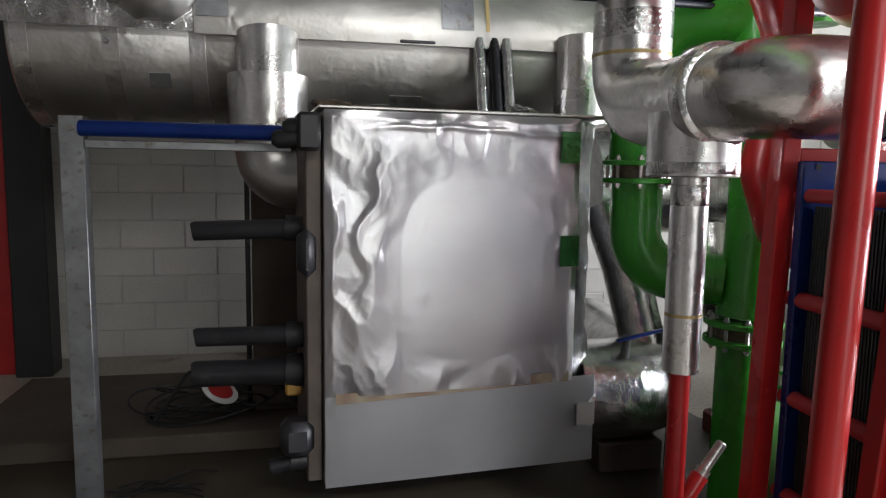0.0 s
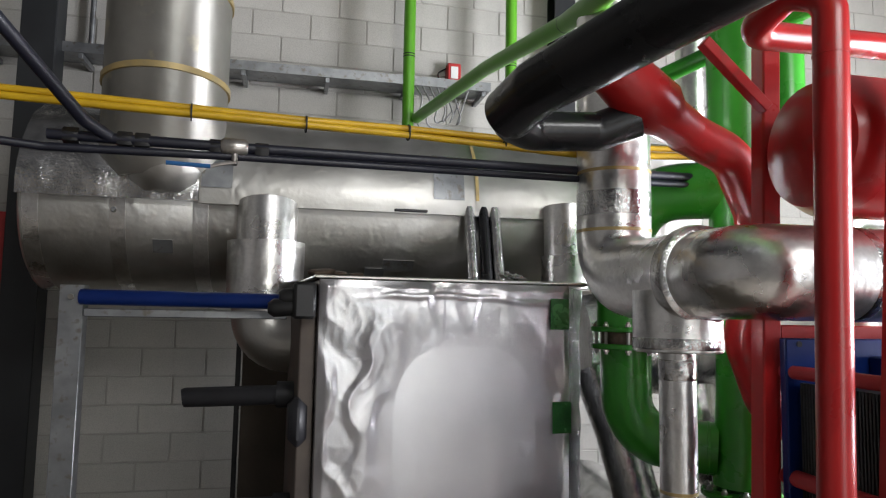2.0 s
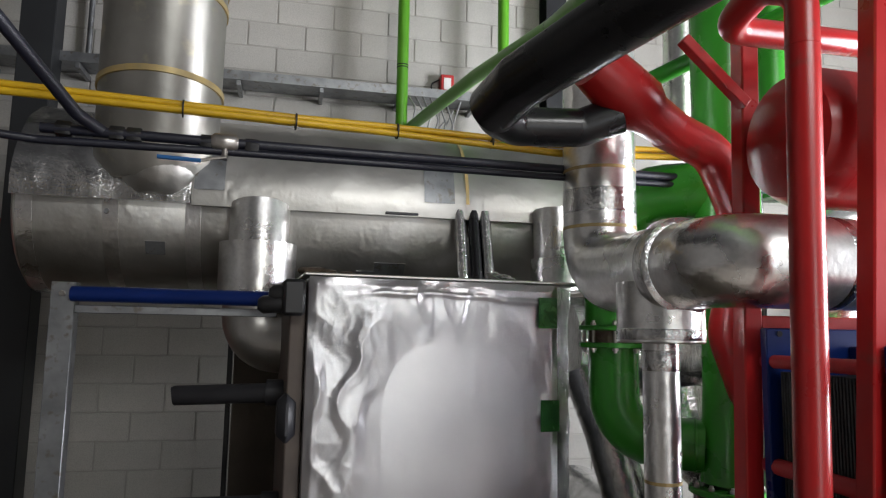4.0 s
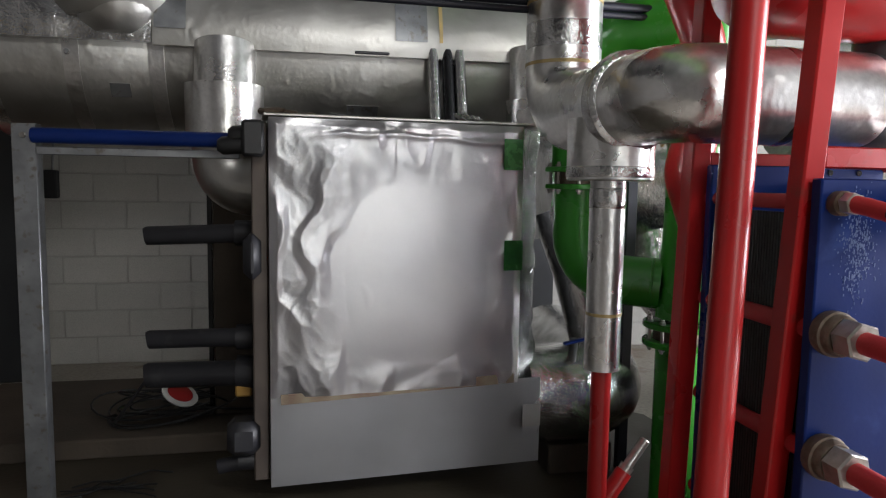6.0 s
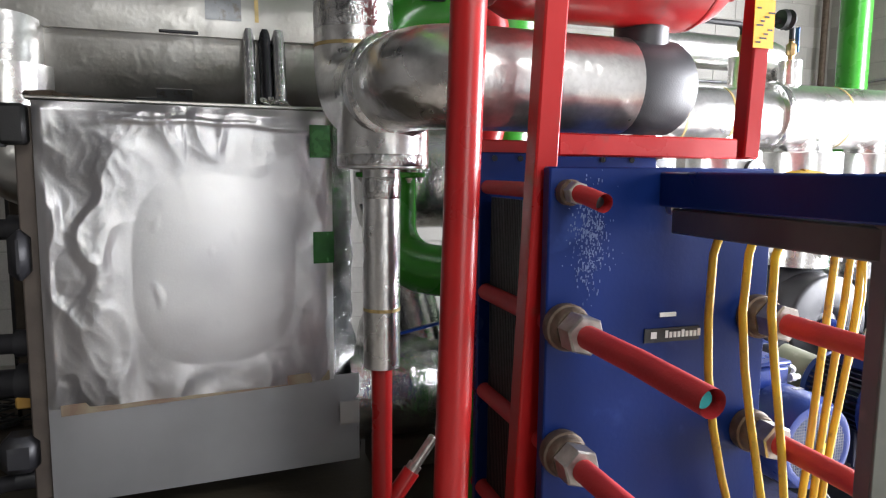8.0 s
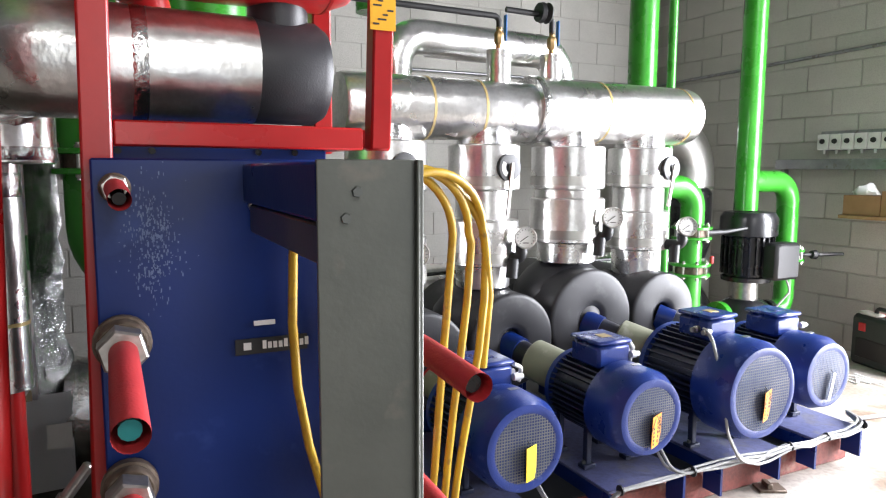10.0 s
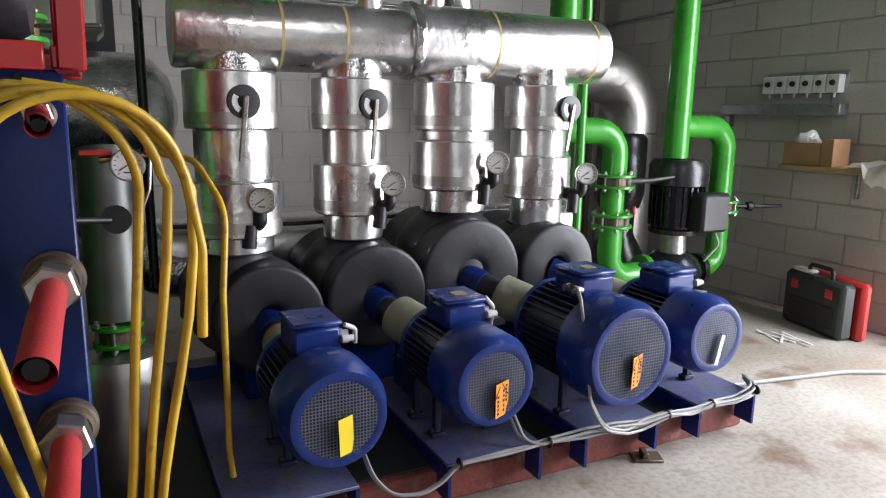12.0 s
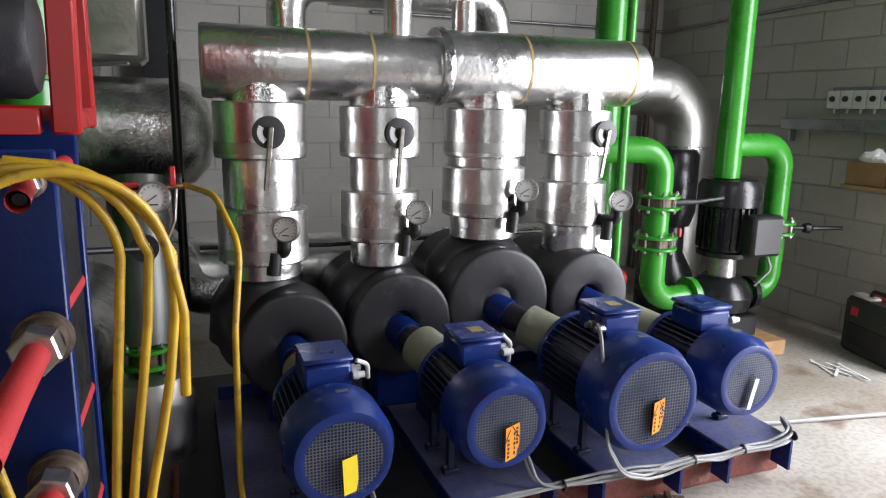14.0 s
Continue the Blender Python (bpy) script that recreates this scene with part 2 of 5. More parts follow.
def rounded(pts, radius, n=7):
    """A path with its corners turned into arcs."""
    pts = [Vector(p) for p in pts]
    out = [pts[0]]
    for a, b, c in zip(pts, pts[1:], pts[2:]):
        u, v = (a - b), (c - b)
        lu, lv = u.length, v.length
        u, v = u / lu, v / lv
        ang = u.angle(v)
        if ang > math.pi - 0.02:
            out.append(b)
            continue
        d = min(radius / math.tan(ang / 2), lu * 0.49, lv * 0.49)
        r = d * math.tan(ang / 2)
        mid = (u + v).normalized()
        centre = b + mid * (r / math.sin(ang / 2))
        s, e = b + u * d - centre, b + v * d - centre
        w = s.angle(e)
        for i in range(n + 1):
            f = i / n
            out.append(centre + (s * math.sin((1 - f) * w) + e * math.sin(f * w)) / math.sin(w))
    out.append(pts[-1])
    return out


def tube(bm, pts, r, seg=20, cap=True):
    """A round pipe along a path; r is one radius or one for each point."""
    pts = [Vector(p) for p in pts]
    rs = r if isinstance(r, (list, tuple)) else [r] * len(pts)
    tang = [(pts[min(i + 1, len(pts) - 1)] - pts[max(i - 1, 0)]).normalized() for i in range(len(pts))]
    side = tang[0].orthogonal().normalized()
    rings = []
    for i, p in enumerate(pts):
        if i:
            side = tang[i - 1].rotation_difference(tang[i]) @ side
        side = (side - tang[i] * side.dot(tang[i])).normalized()
        up = tang[i].cross(side)
        rings.append([bm.verts.new(p + (side * math.cos(a) + up * math.sin(a)) * rs[i]) for a in (2 * math.pi * k / seg for k in range(seg))])
    for a, b in zip(rings, rings[1:]):
        for k in range(seg):
            bm.faces.new((a[k], a[(k + 1) % seg], b[(k + 1) % seg], b[k]))
    if cap:
        bm.faces.new(rings[0])
        bm.faces.new(rings[-1][::-1])
    return bm


def pipe(pts, r, bend=None, seg=20, cap=True):
    return tube(bmesh.new(), rounded(pts, bend) if bend else pts, r, seg, cap)


def lathe(bm, origin, axis, profile, seg=32):
    """A turned shape: profile rows of (distance along the axis, radius)."""
    axis = Vector(axis).normalized()
    side = axis.orthogonal().normalized()
    up = axis.cross(side)
    origin = Vector(origin)
    rings = []
    for d, r in profile:
        if r < 1e-6:
            rings.append([bm.verts.new(origin + axis * d)])
        else:
            rings.append([bm.verts.new(origin + axis * d + (side * math.cos(a) + up * math.sin(a)) * r) for a in (2 * math.pi * k / seg for k in range(seg))])
    for a, b in zip(rings, rings[1:]):
        for k in range(seg):
            j = (k + 1) % seg
            if len(a) == 1 and len(b) > 1:
                bm.faces.new((a[0], b[j], b[k]))
            elif len(b) == 1 and len(a) > 1:
                bm.faces.new((a[k], a[j], b[0]))
            elif len(a) > 1:
                bm.faces.new((a[k], a[j], b[j], b[k]))
    if len(rings[0]) > 1:
        bm.faces.new(rings[0])
    if len(rings[-1]) > 1:
        bm.faces.new(rings[-1][::-1])
    return bm


def turned(origin, axis, profile, seg=32):
    return lathe(bmesh.new(), origin, axis, profile, seg)


def hexnut(bm, origin, axis, r, length):
    return lathe(bm, origin, axis, [(0, r * 0.9), (length * 0.08, r), (length * 0.92, r), (length, r * 0.9)], 6)


def flange(parent, name, centre, axis, r, thick, mat, bolts=8, bolt_mat=None, gap=0.05):
    """Two facing flange discs with a wafer between them and bolts through both."""
    axis = Vector(axis).normalized()
    c = Vector(centre)
    for s in (-1, 1):
        part(name, turned(c + axis * (s * gap / 2 - (thick if s < 0 else 0)), axis, [(0, r * 0.97), (thick * 0.15, r), (thick * 0.85, r), (thick, r * 0.97)], 36), mat, parent)
    part("gasket_body", turned(c - axis * gap / 2, axis, [(0, r * 0.72), (gap, r * 0.72)], 24), RUSTY, parent)
    side = axis.orthogonal().normalized()
    up = axis.cross(side)
    for k in range(bolts):
        a = 2 * math.pi * (k + 0.5) / bolts
        p = c + (side * math.cos(a) + up * math.sin(a)) * r * 0.84
        L = gap / 2 + thick
        bm = tube(bmesh.new(), [p - axis * (L + 0.02), p + axis * (L + 0.02)], 0.0075, 8)
        for s in (-1, 1):
            hexnut(bm, p + axis * (s * L) - (axis * 0.011 if s < 0 else axis * 0), axis, 0.013, 0.011)
        part("bolt", bm, bolt_mat or STEEL, parent)

# ---------- room ----------
X0, X1, Y0, Y1, H = -3.6, 6.8, -2.8, 5.3, 5.0
solid("floor", boxm((X0 - 0.3, Y0 - 0.3, -0.2), (X1 + 0.3, Y1 + 0.3, 0), 0), CONCRETE, "stained brown-grey concrete floor", "floor", "structure")
solid("ceiling", boxm((X0 - 0.3, Y0 - 0.3, H), (X1 + 0.3, Y1 + 0.3, H + 0.2), 0), CEIL, "dark grey steel deck ceiling", "ceiling", "structure")
wall_back = solid("wall_north", boxm((X0 - 0.3, Y1, 0), (X1 + 0.3, Y1 + 0.3, H), 0), MORTAR, "white painted concrete block wall", "wall", "structure")
wall_right = solid("wall_east", box(box(boxm((X1, 1.9, 0), (X1 + 0.3, Y1, H), 0), (X1, -0.75, 3.1), (X1 + 0.3, 1.9, H), 0), (X1, Y0, 0), (X1 + 0.3, -0.75, H), 0), MORTAR, "white painted concrete block wall", "wall", "structure")
solid("wall_west", boxm((X0 - 0.3, Y0, 0), (X0, Y1, H), 0), PLAIN, "plain grey painted wall", "wall", "structure")
bm = bmesh.new()
for lo, hi in (((X0 - 0.3, 0), (1.0, H)), ((1.0, 0), (1.3, 3.7)), ((1.0, 4.7), (3.8, H)), ((1.3, 2.7), (2.7, 3.7)), ((2.7, 0), (3.8, 3.7)), ((3.8, 0), (X1 + 0.3, H))):
    box(bm, (lo[0], Y0 - 0.3, lo[1]), (hi[0], Y0, hi[1]), 0)
solid("wall_south", bm, PLAIN, "plain grey wall with an open doorway and a high window", "wall", "structure")
solid("floor_strip", boxm((-0.9, -0.03, 0.0), (0.9, 0.03, 0.012), 0.002, pose(5.0, 0.95, 0, 0, 0, 24)), STEEL_DULL, "dark steel strip let into the floor", "floor strip", "structure")
# flat patch on the floor: grime plus painted shade around the foil exchanger
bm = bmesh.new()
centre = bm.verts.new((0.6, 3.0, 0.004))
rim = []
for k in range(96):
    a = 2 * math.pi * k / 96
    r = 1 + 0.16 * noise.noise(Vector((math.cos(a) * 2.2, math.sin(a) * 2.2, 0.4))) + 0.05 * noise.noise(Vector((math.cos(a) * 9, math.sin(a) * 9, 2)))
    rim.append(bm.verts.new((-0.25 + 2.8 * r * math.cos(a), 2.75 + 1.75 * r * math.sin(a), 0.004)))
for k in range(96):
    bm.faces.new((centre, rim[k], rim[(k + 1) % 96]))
solid("floor_stain", bm, GRIME_SHADE, "dark floor patch of grime with shade painted into its colour", "stain", "structure")
solid("ground", boxm((-60, -80, -0.25), (60, Y0 - 0.3, -0.02), 0), SLAB, "plain paved yard outside the doorway", "ground", "structure")

# ---------- foil-clad heat exchanger and its supports ----------
FX = (0.40, 2.684, 0.0)
FYAW = 4.3


def ridge(x, z, scale, seed):
    """Sharp-crested folds, 0 to 1."""
    wx = 0.06 * noise.noise(Vector((x * 5, z * 5, seed + 4)))
    n = noise.noise(Vector(((x + wx) * scale, (z - wx) * scale * 0.7, seed)))
    return max(0.0, 1 - abs(n) * (1.5 if n > 0 else 2.6))


def crumple(x, z):
    """How far the loose foil stands off its board at x across, z up (metres)."""
    cx, cz = (x - 0.60) / 0.41, (z - 0.99) / 0.50
    d = (abs(cx) ** 3 + abs(cz) ** 3) ** (1 / 3)
    loose = min(1.0, max(0.0, (d - 0.74) / 0.34))
    h = 0.012 * max(0.0, 1 - d ** 3 * 0.8) + 0.003 * noise.noise(Vector((x * 3, z * 3, 9)))
    h += 0.0035 * math.exp(-((d - 1.0) / 0.10) ** 2) * (0.5 + 0.9 * noise.noise(Vector((x * 4, z * 4, 5))))
    h += loose * (0.013 * ridge(x, z, 3.2, 1.3) + 0.008 * ridge(x, z, 7.5, 7.7) + 0.0011 * ridge(x, z, 20, 3.1)) * (1.0 if x < 0.5 else 0.8)
    h += 0.007 * math.exp(-((z - 1.535 - 0.025 * math.sin(x * 3.3) - 0.006 * noise.noise(Vector((x * 9, 0, 6)))) / 0.012) ** 2) * min(1.0, max(0.0, (x - 0.12) / 0.2))
    h += (1 - loose) * 0.0012 * max(0.0, noise.noise(Vector((x * 14, z * 9, 2.2))) - 0.45) * 4
    rim = min(1.0, x / 0.03, (1.06 - x) / 0.03, (1.615 - z) / 0.03)
    return 0.004 + max(0.0, h) * max(0.0, rim)


fx = thing("heat_exchanger", "tall plate heat exchanger clad in crumpled silver foil sheet", "heat exchanger", FX, FYAW)


def sheet(fn, x0, x1, z0, z1, nx, nz):
    b = bmesh.new()
    g = [[b.verts.new((x0 + (x1 - x0) * i / nx, -fn(x0 + (x1 - x0) * i / nx, z0 + (z1 - z0) * j / nz), z0 + (z1 - z0) * j / nz)) for i in range(nx + 1)] for j in range(nz + 1)]
    for j in range(nz):
        for i in range(nx):
            b.faces.new((g[j][i], g[j][i + 1], g[j + 1][i + 1], g[j + 1][i]))
    bmesh.ops.solidify(b, geom=b.faces[:], thickness=0.002)
    return b


part("insulation_board", boxm((0.0, 0.004, 0.13), (1.05, 0.60, 1.615), 0.006), FOIL_PANEL, fx, "", True)
me_sheet = sheet(crumple, 0.0, 1.06, 0.50, 1.615, 190, 200)
part("foil_sheet", me_sheet, FOIL_SHEET, fx, "loose wrinkled silver foil sheet", True)
part("lower_panel", sheet(lambda x, z: 0.004 + 0.0015 * noise.noise(Vector((x * 3, z * 3, 2))), 0.0, 1.17, 0.13, 0.515, 40, 16), FOIL_PANEL, fx, "flat grey foil lower panel", True)
bm = bmesh.new()
box(bm, (0, -0.001, -0.02), (1.0, 0.001, 0.022), 0, pose(0.04, -0.010, 0.492, 0, -1.6, 0))
part("tape_strip", bm, TAPE_OLD, fx, "yellowed adhesive tape strip", True)
bm = bmesh.new()
nz = 140
g = []
for j in range(nz + 1):
    z = 0.13 + 1.485 * j / nz
    row = []
    for i in range(9):
        s = i / 8
        w = 0.12 + 0.02 * noise.noise(Vector((0, z * 4, 1)))
        wob = 0.020 * noise.noise(Vector((s * 7, z * 13, 3))) + 0.008 * noise.noise(Vector((s * 16, z * 34, 8)))
        xb = 1.05 + (0.12 if z < 0.5 else 0.0)
        row.append(bm.verts.new((xb + (w if z >= 0.5 else 0.02) * s + wob, 0.10 * s + wob, z - 0.015 * s)))
    g.append(row)
for j in range(nz):
    for i in range(8):
        bm.faces.new((g[j][i], g[j][i + 1], g[j + 1][i + 1], g[j + 1][i]))
bmesh.ops.solidify(bm, geom=bm.faces[:], thickness=0.003)
part("corner_foil", bm, FOIL_CRUMPLED, fx, "crumpled foil tape round the corner", True)
# two thin squares coloured green, and a dull foil one below
for z0, z1, x0 in ((1.43, 1.56, 0.965), (1.00, 1.13, 0.975), (0.30, 0.40, 1.08)):
    part("tape_patch", boxm((x0, -0.0245, z0), (x0 + 0.085, -0.022, z1), 0, pose(0, 0, 0, 0, 0, 0)), PATCH_GREEN if z0 > 0.5 else FOIL_DULL, fx, "thin square patch coloured green" if z0 > 0.5 else "", True)
part("top_panel", boxm((-0.02, -0.004, 1.618), (1.19, 0.62, 1.632), 0.004), FOIL_DULL, fx, "", True)
part("frame_plate", boxm((-0.065, 0.05, 0.14), (-0.004, 0.60, 1.60), 0.006), material("brown_grey_edge", (0.16, 0.13, 0.11), (0.1, 0.08, 0.07), 0.6), fx, "dull brown frame plate edge", True)
part("back_plate", boxm((1.05, 0.11, 0.13), (1.16, 0.60, 1.60), 0.006), PACK, fx, "", True)
bm = bmesh.new()
for x, y, s, r in ((0.02, 0.1, 0.05, 0.4), (0.09, 0.08, 0.035, 1.2), (0.16, 0.12, 0.03, 0.2)):
    box(bm, (-s, -s * 0.7, 0), (s, s * 0.7, s * 0.5), 0.008, pose(x, y, 1.633, 8, -6, r * 60))
part("rubbish", bm, RUSTY, fx, "brown scraps of old insulation", True)
bm = bmesh.new()
for k in range(10):
    a = k * 0.7
    box(bm, (-0.03, -0.012, 0), (0.03, 0.012, 0.012), 0.004, pose(0.83 + 0.02 * (k % 4), 0.1 + 0.012 * k, 1.635 + 0.003 * k, 20 * math.sin(a), 25 * math.cos(a), 50 * k))
part("foil_scraps", bm, FOIL_CRUMPLED, fx, "torn foil scraps", True)
for z, y, x, r in ((1.137, 0.36, -0.50, 0.040), (0.690, 0.36, -0.50, 0.040), (0.533, 0.36, -0.51, 0.055), (0.205, 0.10, -0.21, 0.032)):
    t = part("insulated_bolt", pipe([(x, y, z - 0.01), (x + 0.01, y, z - 0.008), (-0.05, y - 0.12 if y > 0.2 else y, z + 0.012)], [r * 0.9, r, r], None, 18), FOAM, fx, "", True)
    part("foam_collar", pipe([(-0.13, y - 0.1 if y > 0.2 else y, z + 0.01), (-0.06, y - 0.11 if y > 0.2 else y, z + 0.01)], r * 1.35, None, 18), FOAM, t, "", True)
part("foam_block", boxm((-0.10, -0.02, 0.98), (-0.03, 0.12, 1.16), 0.03), FOAM, fx, "", True)
part("foam_block", boxm((-0.17, 0.0, 0.26), (-0.04, 0.14, 0.40), 0.03), FOAM, fx, "", True)
part("yellow_connector", boxm((-0.14, 0.2, 0.45), (-0.07, 0.26, 0.52), 0.008), material("amber_plastic", (0.5, 0.28, 0.06), None, 0.4), fx, "", True)
for dz, x in ((0.0, -0.19), (0.042, -0.15)):
    part("bar_clamp", pipe([(x, 0.02, 1.50 + dz), (x + 0.02, 0.02, 1.50 + dz), (-0.03, 0.02, 1.51 + dz)], [0.02, 0.035, 0.035], None, 14), RUBBER, fx, "", True)
part("clamp_block", boxm((-0.10, -0.04, 1.46), (-0.015, 0.10, 1.60), 0.012), RUBBER, fx, "", True)

bar = thing("carrying_bar", "blue painted steel carrying bar with a bare rail below", "bar", (-0.48, 2.86, 1.5))
part("beam", tube(bmesh.new(), [(-0.49, 2.86, 1.53), (0.28, 2.77, 1.525)], 0.03, 16), BLUE, bar)
part("rail", boxm((-0.47, 2.83, 1.455), (0.28, 2.85, 1.487), 0.003), GALV, bar, "bare metal guide rail")

post = thing("support_post", "scratched galvanised steel support post standing on the floor", "post", (-0.55, 2.9, 0))
for lo, hi in (((-0.566, 2.86, 0.012), (-0.481, 2.866, 1.575)), ((-0.566, 2.866, 0.012), (-0.560, 2.93, 1.575)), ((-0.487, 2.866, 0.012), (-0.481, 2.93, 1.575))):
    part("web" if hi[1] < 2.87 else "flange", boxm(lo, hi, 0.0015), GALV, post)
part("foot_plate", boxm((-0.645, 2.80, 0), (-0.405, 3.0, 0.012), 0.003), STEEL_DULL, post)
part("bolt", turned((-0.523, 2.857, 1.53), (0, -1, 0), [(0, 0.012), (0.012, 0.011)], 6), STEEL, post)

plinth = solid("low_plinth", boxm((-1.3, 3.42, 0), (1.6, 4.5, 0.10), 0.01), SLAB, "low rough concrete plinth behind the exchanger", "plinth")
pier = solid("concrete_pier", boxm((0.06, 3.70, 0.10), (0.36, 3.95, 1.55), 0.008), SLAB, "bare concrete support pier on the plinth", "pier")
solid("wall_conduit", boxm((0.02, 3.80, 0.10), (0.045, 3.83, 1.6), 0.002), BLACK, "thin black upright strip beside the pier", "strip")

cable_heap = thing("cable_heap", "tangle of loose black cables heaped on the plinth", "cables", (-0.1, 3.7, 0.10))
random.seed(4)
for k in range(9):
    pts = []
    cx, cy, rx, ry = -0.15 + random.uniform(-0.2, 0.25), 3.72 + random.uniform(-0.1, 0.15), random.uniform(0.12, 0.34), random.uniform(0.08, 0.18)
    a0 = random.uniform(0, 6)
    for i in range(26):
        a = a0 + i * 0.27
        pts.append((cx + rx * math.cos(a), cy + ry * math.sin(a), 0.115 + 0.018 * k * (0.5 + 0.5 * math.sin(a * 1.3 + k))))
    part("cable", pipe(pts, 0.006, None, 8), RUBBER, cable_heap)
part("cable", pipe([(-0.42, 3.6, 0.12), (-0.25, 3.62, 0.36), (0.0, 3.64, 0.37), (0.16, 3.66, 0.3), (0.3, 3.7, 0.12)], 0.009, 0.06, 8), RUBBER, cable_heap)
dish = thing("warning_lamp", "red and white round plate lying on the cable heap", "plate", (-0.08, 3.55, 0.28))
part("disc", turned((-0.1, 3.56, 0.26), (0.45, -0.28, 0.85), [(0, 0.02), (0.006, 0.092), (0.014, 0.095), (0.017, 0.085), (0.016, 0.05), (0.018, 0.0)], 32), WHITE, dish)
part("red_centre", turned((-0.092, 3.555, 0.276), (0.45, -0.28, 0.85), [(0, 0.066), (0.003, 0.064), (0.004, 0)], 28), RED_SHADE, dish)
wires = thing("loose_wires", "short loose black wires lying on the floor", "wires", (-0.3, 3.1, 0))
random.seed(11)
for k in range(7):
    pts = [(-0.52 + random.uniform(0, 0.1), 3.02 + random.uniform(-0.04, 0.1), 0.006)]
    for i in range(4):
        pts.append((pts[-1][0] + random.uniform(0.03, 0.13), pts[-1][1] + random.uniform(-0.05, 0.07), 0.006 + random.uniform(0, 0.02)))
    part("wire", pipe(pts, 0.004, 0.06, 6), RUBBER, wires)
wall_box = thing("wall_switch", "small black switch box hanging on the wall", "switch", (-1.0, 5.2, 1.25))
part("case", boxm((-1.28, 5.22, 1.22), (-1.18, 5.3, 1.42), 0.008), RUBBER, wall_box)
part("cable", pipe([(-1.22, 5.28, 1.42), (-1.21, 5.285, 1.6), (-1.26, 5.285, 1.9)], 0.008, 0.05, 8), GREY_CABLE, wall_box)

# ---------- dark columns and the red door at the far end ----------
for nm, x in (("steel_column", 2.42),):
    bm = bmesh.new()
    box(bm, (x - 0.09, 5.12, 0), (x + 0.09, 5.135, H), 0.002)
    box(bm, (x - 0.09, 5.28, 0), (x + 0.09, 5.296, H), 0.002)
    box(bm, (x - 0.006, 5.135, 0), (x + 0.006, 5.28, H), 0)
    solid(nm, bm, DARK_STEEL, "dark painted steel column against the block wall", "column", "structure")
solid("wall_strip", boxm((-1.52, 4.86, 0), (-1.30, 5.05, H), 0.006), DARK_STEEL, "dark painted steel column beside the red door", "panel", "structure")
dr = thing("door_1", "red painted door standing in a dark frame", "door", (-1.9, 4.95, 0), kind="structure")
part("leaf", boxm((-2.5, 4.95, 0.0), (-1.53, 5.0, 2.1), 0.004), RED_SHADE, dr)

# ---------- large insulated ducts and pipes behind ----------
duct = thing("insulated_duct", "very wide foil-wrapped round duct running along the wall", "duct", (0.4, 3.85, 2.0))
DC = (3.85, 2.01)
part("jacket", turned((-0.95, *DC), (1, 0, 0), [(0, 0.0), (0.0, 0.40), (0.02, 0.435), (0.78, 0.435), (0.80, 0.425)], 56), FOIL_DULL, duct)
part("barrel", turned((-0.16, *DC), (1, 0, 0), [(0, 0.424), (2.3, 0.424), (2.32, 0.40)], 56), FOIL_DULL, duct)
def half_shell(x0, x1, radius, low, wrinkle):
    """A thick half shell over the upper side of the duct, with a lip that overhangs its front."""
    b = bmesh.new()
    rows = []
    for i in range(37):
        x = x0 + (x1 - x0) * i / 36
        row = []
        for k in range(41):
            a = radians(low + (180 - low) * k / 40)
            rr = radius + wrinkle * noise.noise(Vector((x * 7, a * 3, 1.5))) + wrinkle * 0.5 * noise.noise(Vector((x * 21, a * 9, 4)))
            row.append(b.verts.new((x, DC[0] - rr * math.cos(a), DC[1] + 0.02 + rr * math.sin(a))))
        rows.append(row)
    for p, q in zip(rows, rows[1:]):
        for k in range(40):
            b.faces.new((p[k], p[k + 1], q[k + 1], q[k]))
    bmesh.ops.recalc_face_normals(b, faces=b.faces)
    bmesh.ops.solidify(b, geom=b.faces[:], thickness=0.055)
    return b


shell = part("upper_shell", half_shell(-0.15, 2.19, 0.490, -5, 0.003), FOIL_DULL, duct, "smooth foil half shell over the duct")
part("end_shell", half_shell(-0.93, -0.153, 0.496, -4, 0.010), FOIL_CRUMPLED, duct, "wrinkled bright foil wrap over the duct end")
for x in (-0.92, -0.55, -0.18):
    part("foil_band", turned((x, *DC), (1, 0, 0), [(0, 0.437), (0.07, 0.437)], 56), FOIL, duct)
for x, a in ((-0.53, -0.15), (-0.62, 0.25)):
    part("rivet", turned((x, DC[0] - 0.43 * math.cos(a), DC[1] + 0.43 * math.sin(a)), (0, -1, 0), [(0, 0.016), (0.012, 0.012)], 12), GALV, duct)
for x, w, z in ((-0.36, 0.09, -0.22), (0.66, 0.1, -0.32), (0.75, 0.16, -0.28), (0.88, 0.1, -0.36)):
    a = math.asin(z / 0.43)
    rr = 0.438 if x < -0.2 else 0.427
    part("tape_patch", boxm((x, -0.002, -0.035), (x + w, 0.002, 0.035), 0, pose(0, DC[0] - rr * math.cos(a), DC[1] + rr * math.sin(a), -math.degrees(a)  , 0, 0)), GALV, duct)

for x, w, mt in ((0.98, 0.16, GALV), (1.2, 0.018, GLUE), (-0.14, 0.14, GALV)):
    bm = bmesh.new()
    rows = [[bm.verts.new((xx, DC[0] - 0.4955 * math.cos(a), DC[1] + 0.02 + 0.4955 * math.sin(a))) for a in (radians(4 + (30 if mt is GALV else 100) * k / 16) for k in range(17))] for xx in (x, x + w)]
    for k in range(16):
        bm.faces.new((rows[0][k], rows[0][k + 1], rows[1][k + 1], rows[1][k]))
    part("tape_patch", bm, mt, duct)
part("vent_slot", boxm((0.78, 3.352, 1.992), (0.95, 3.40, 2.006), 0.004), BLACK, duct)

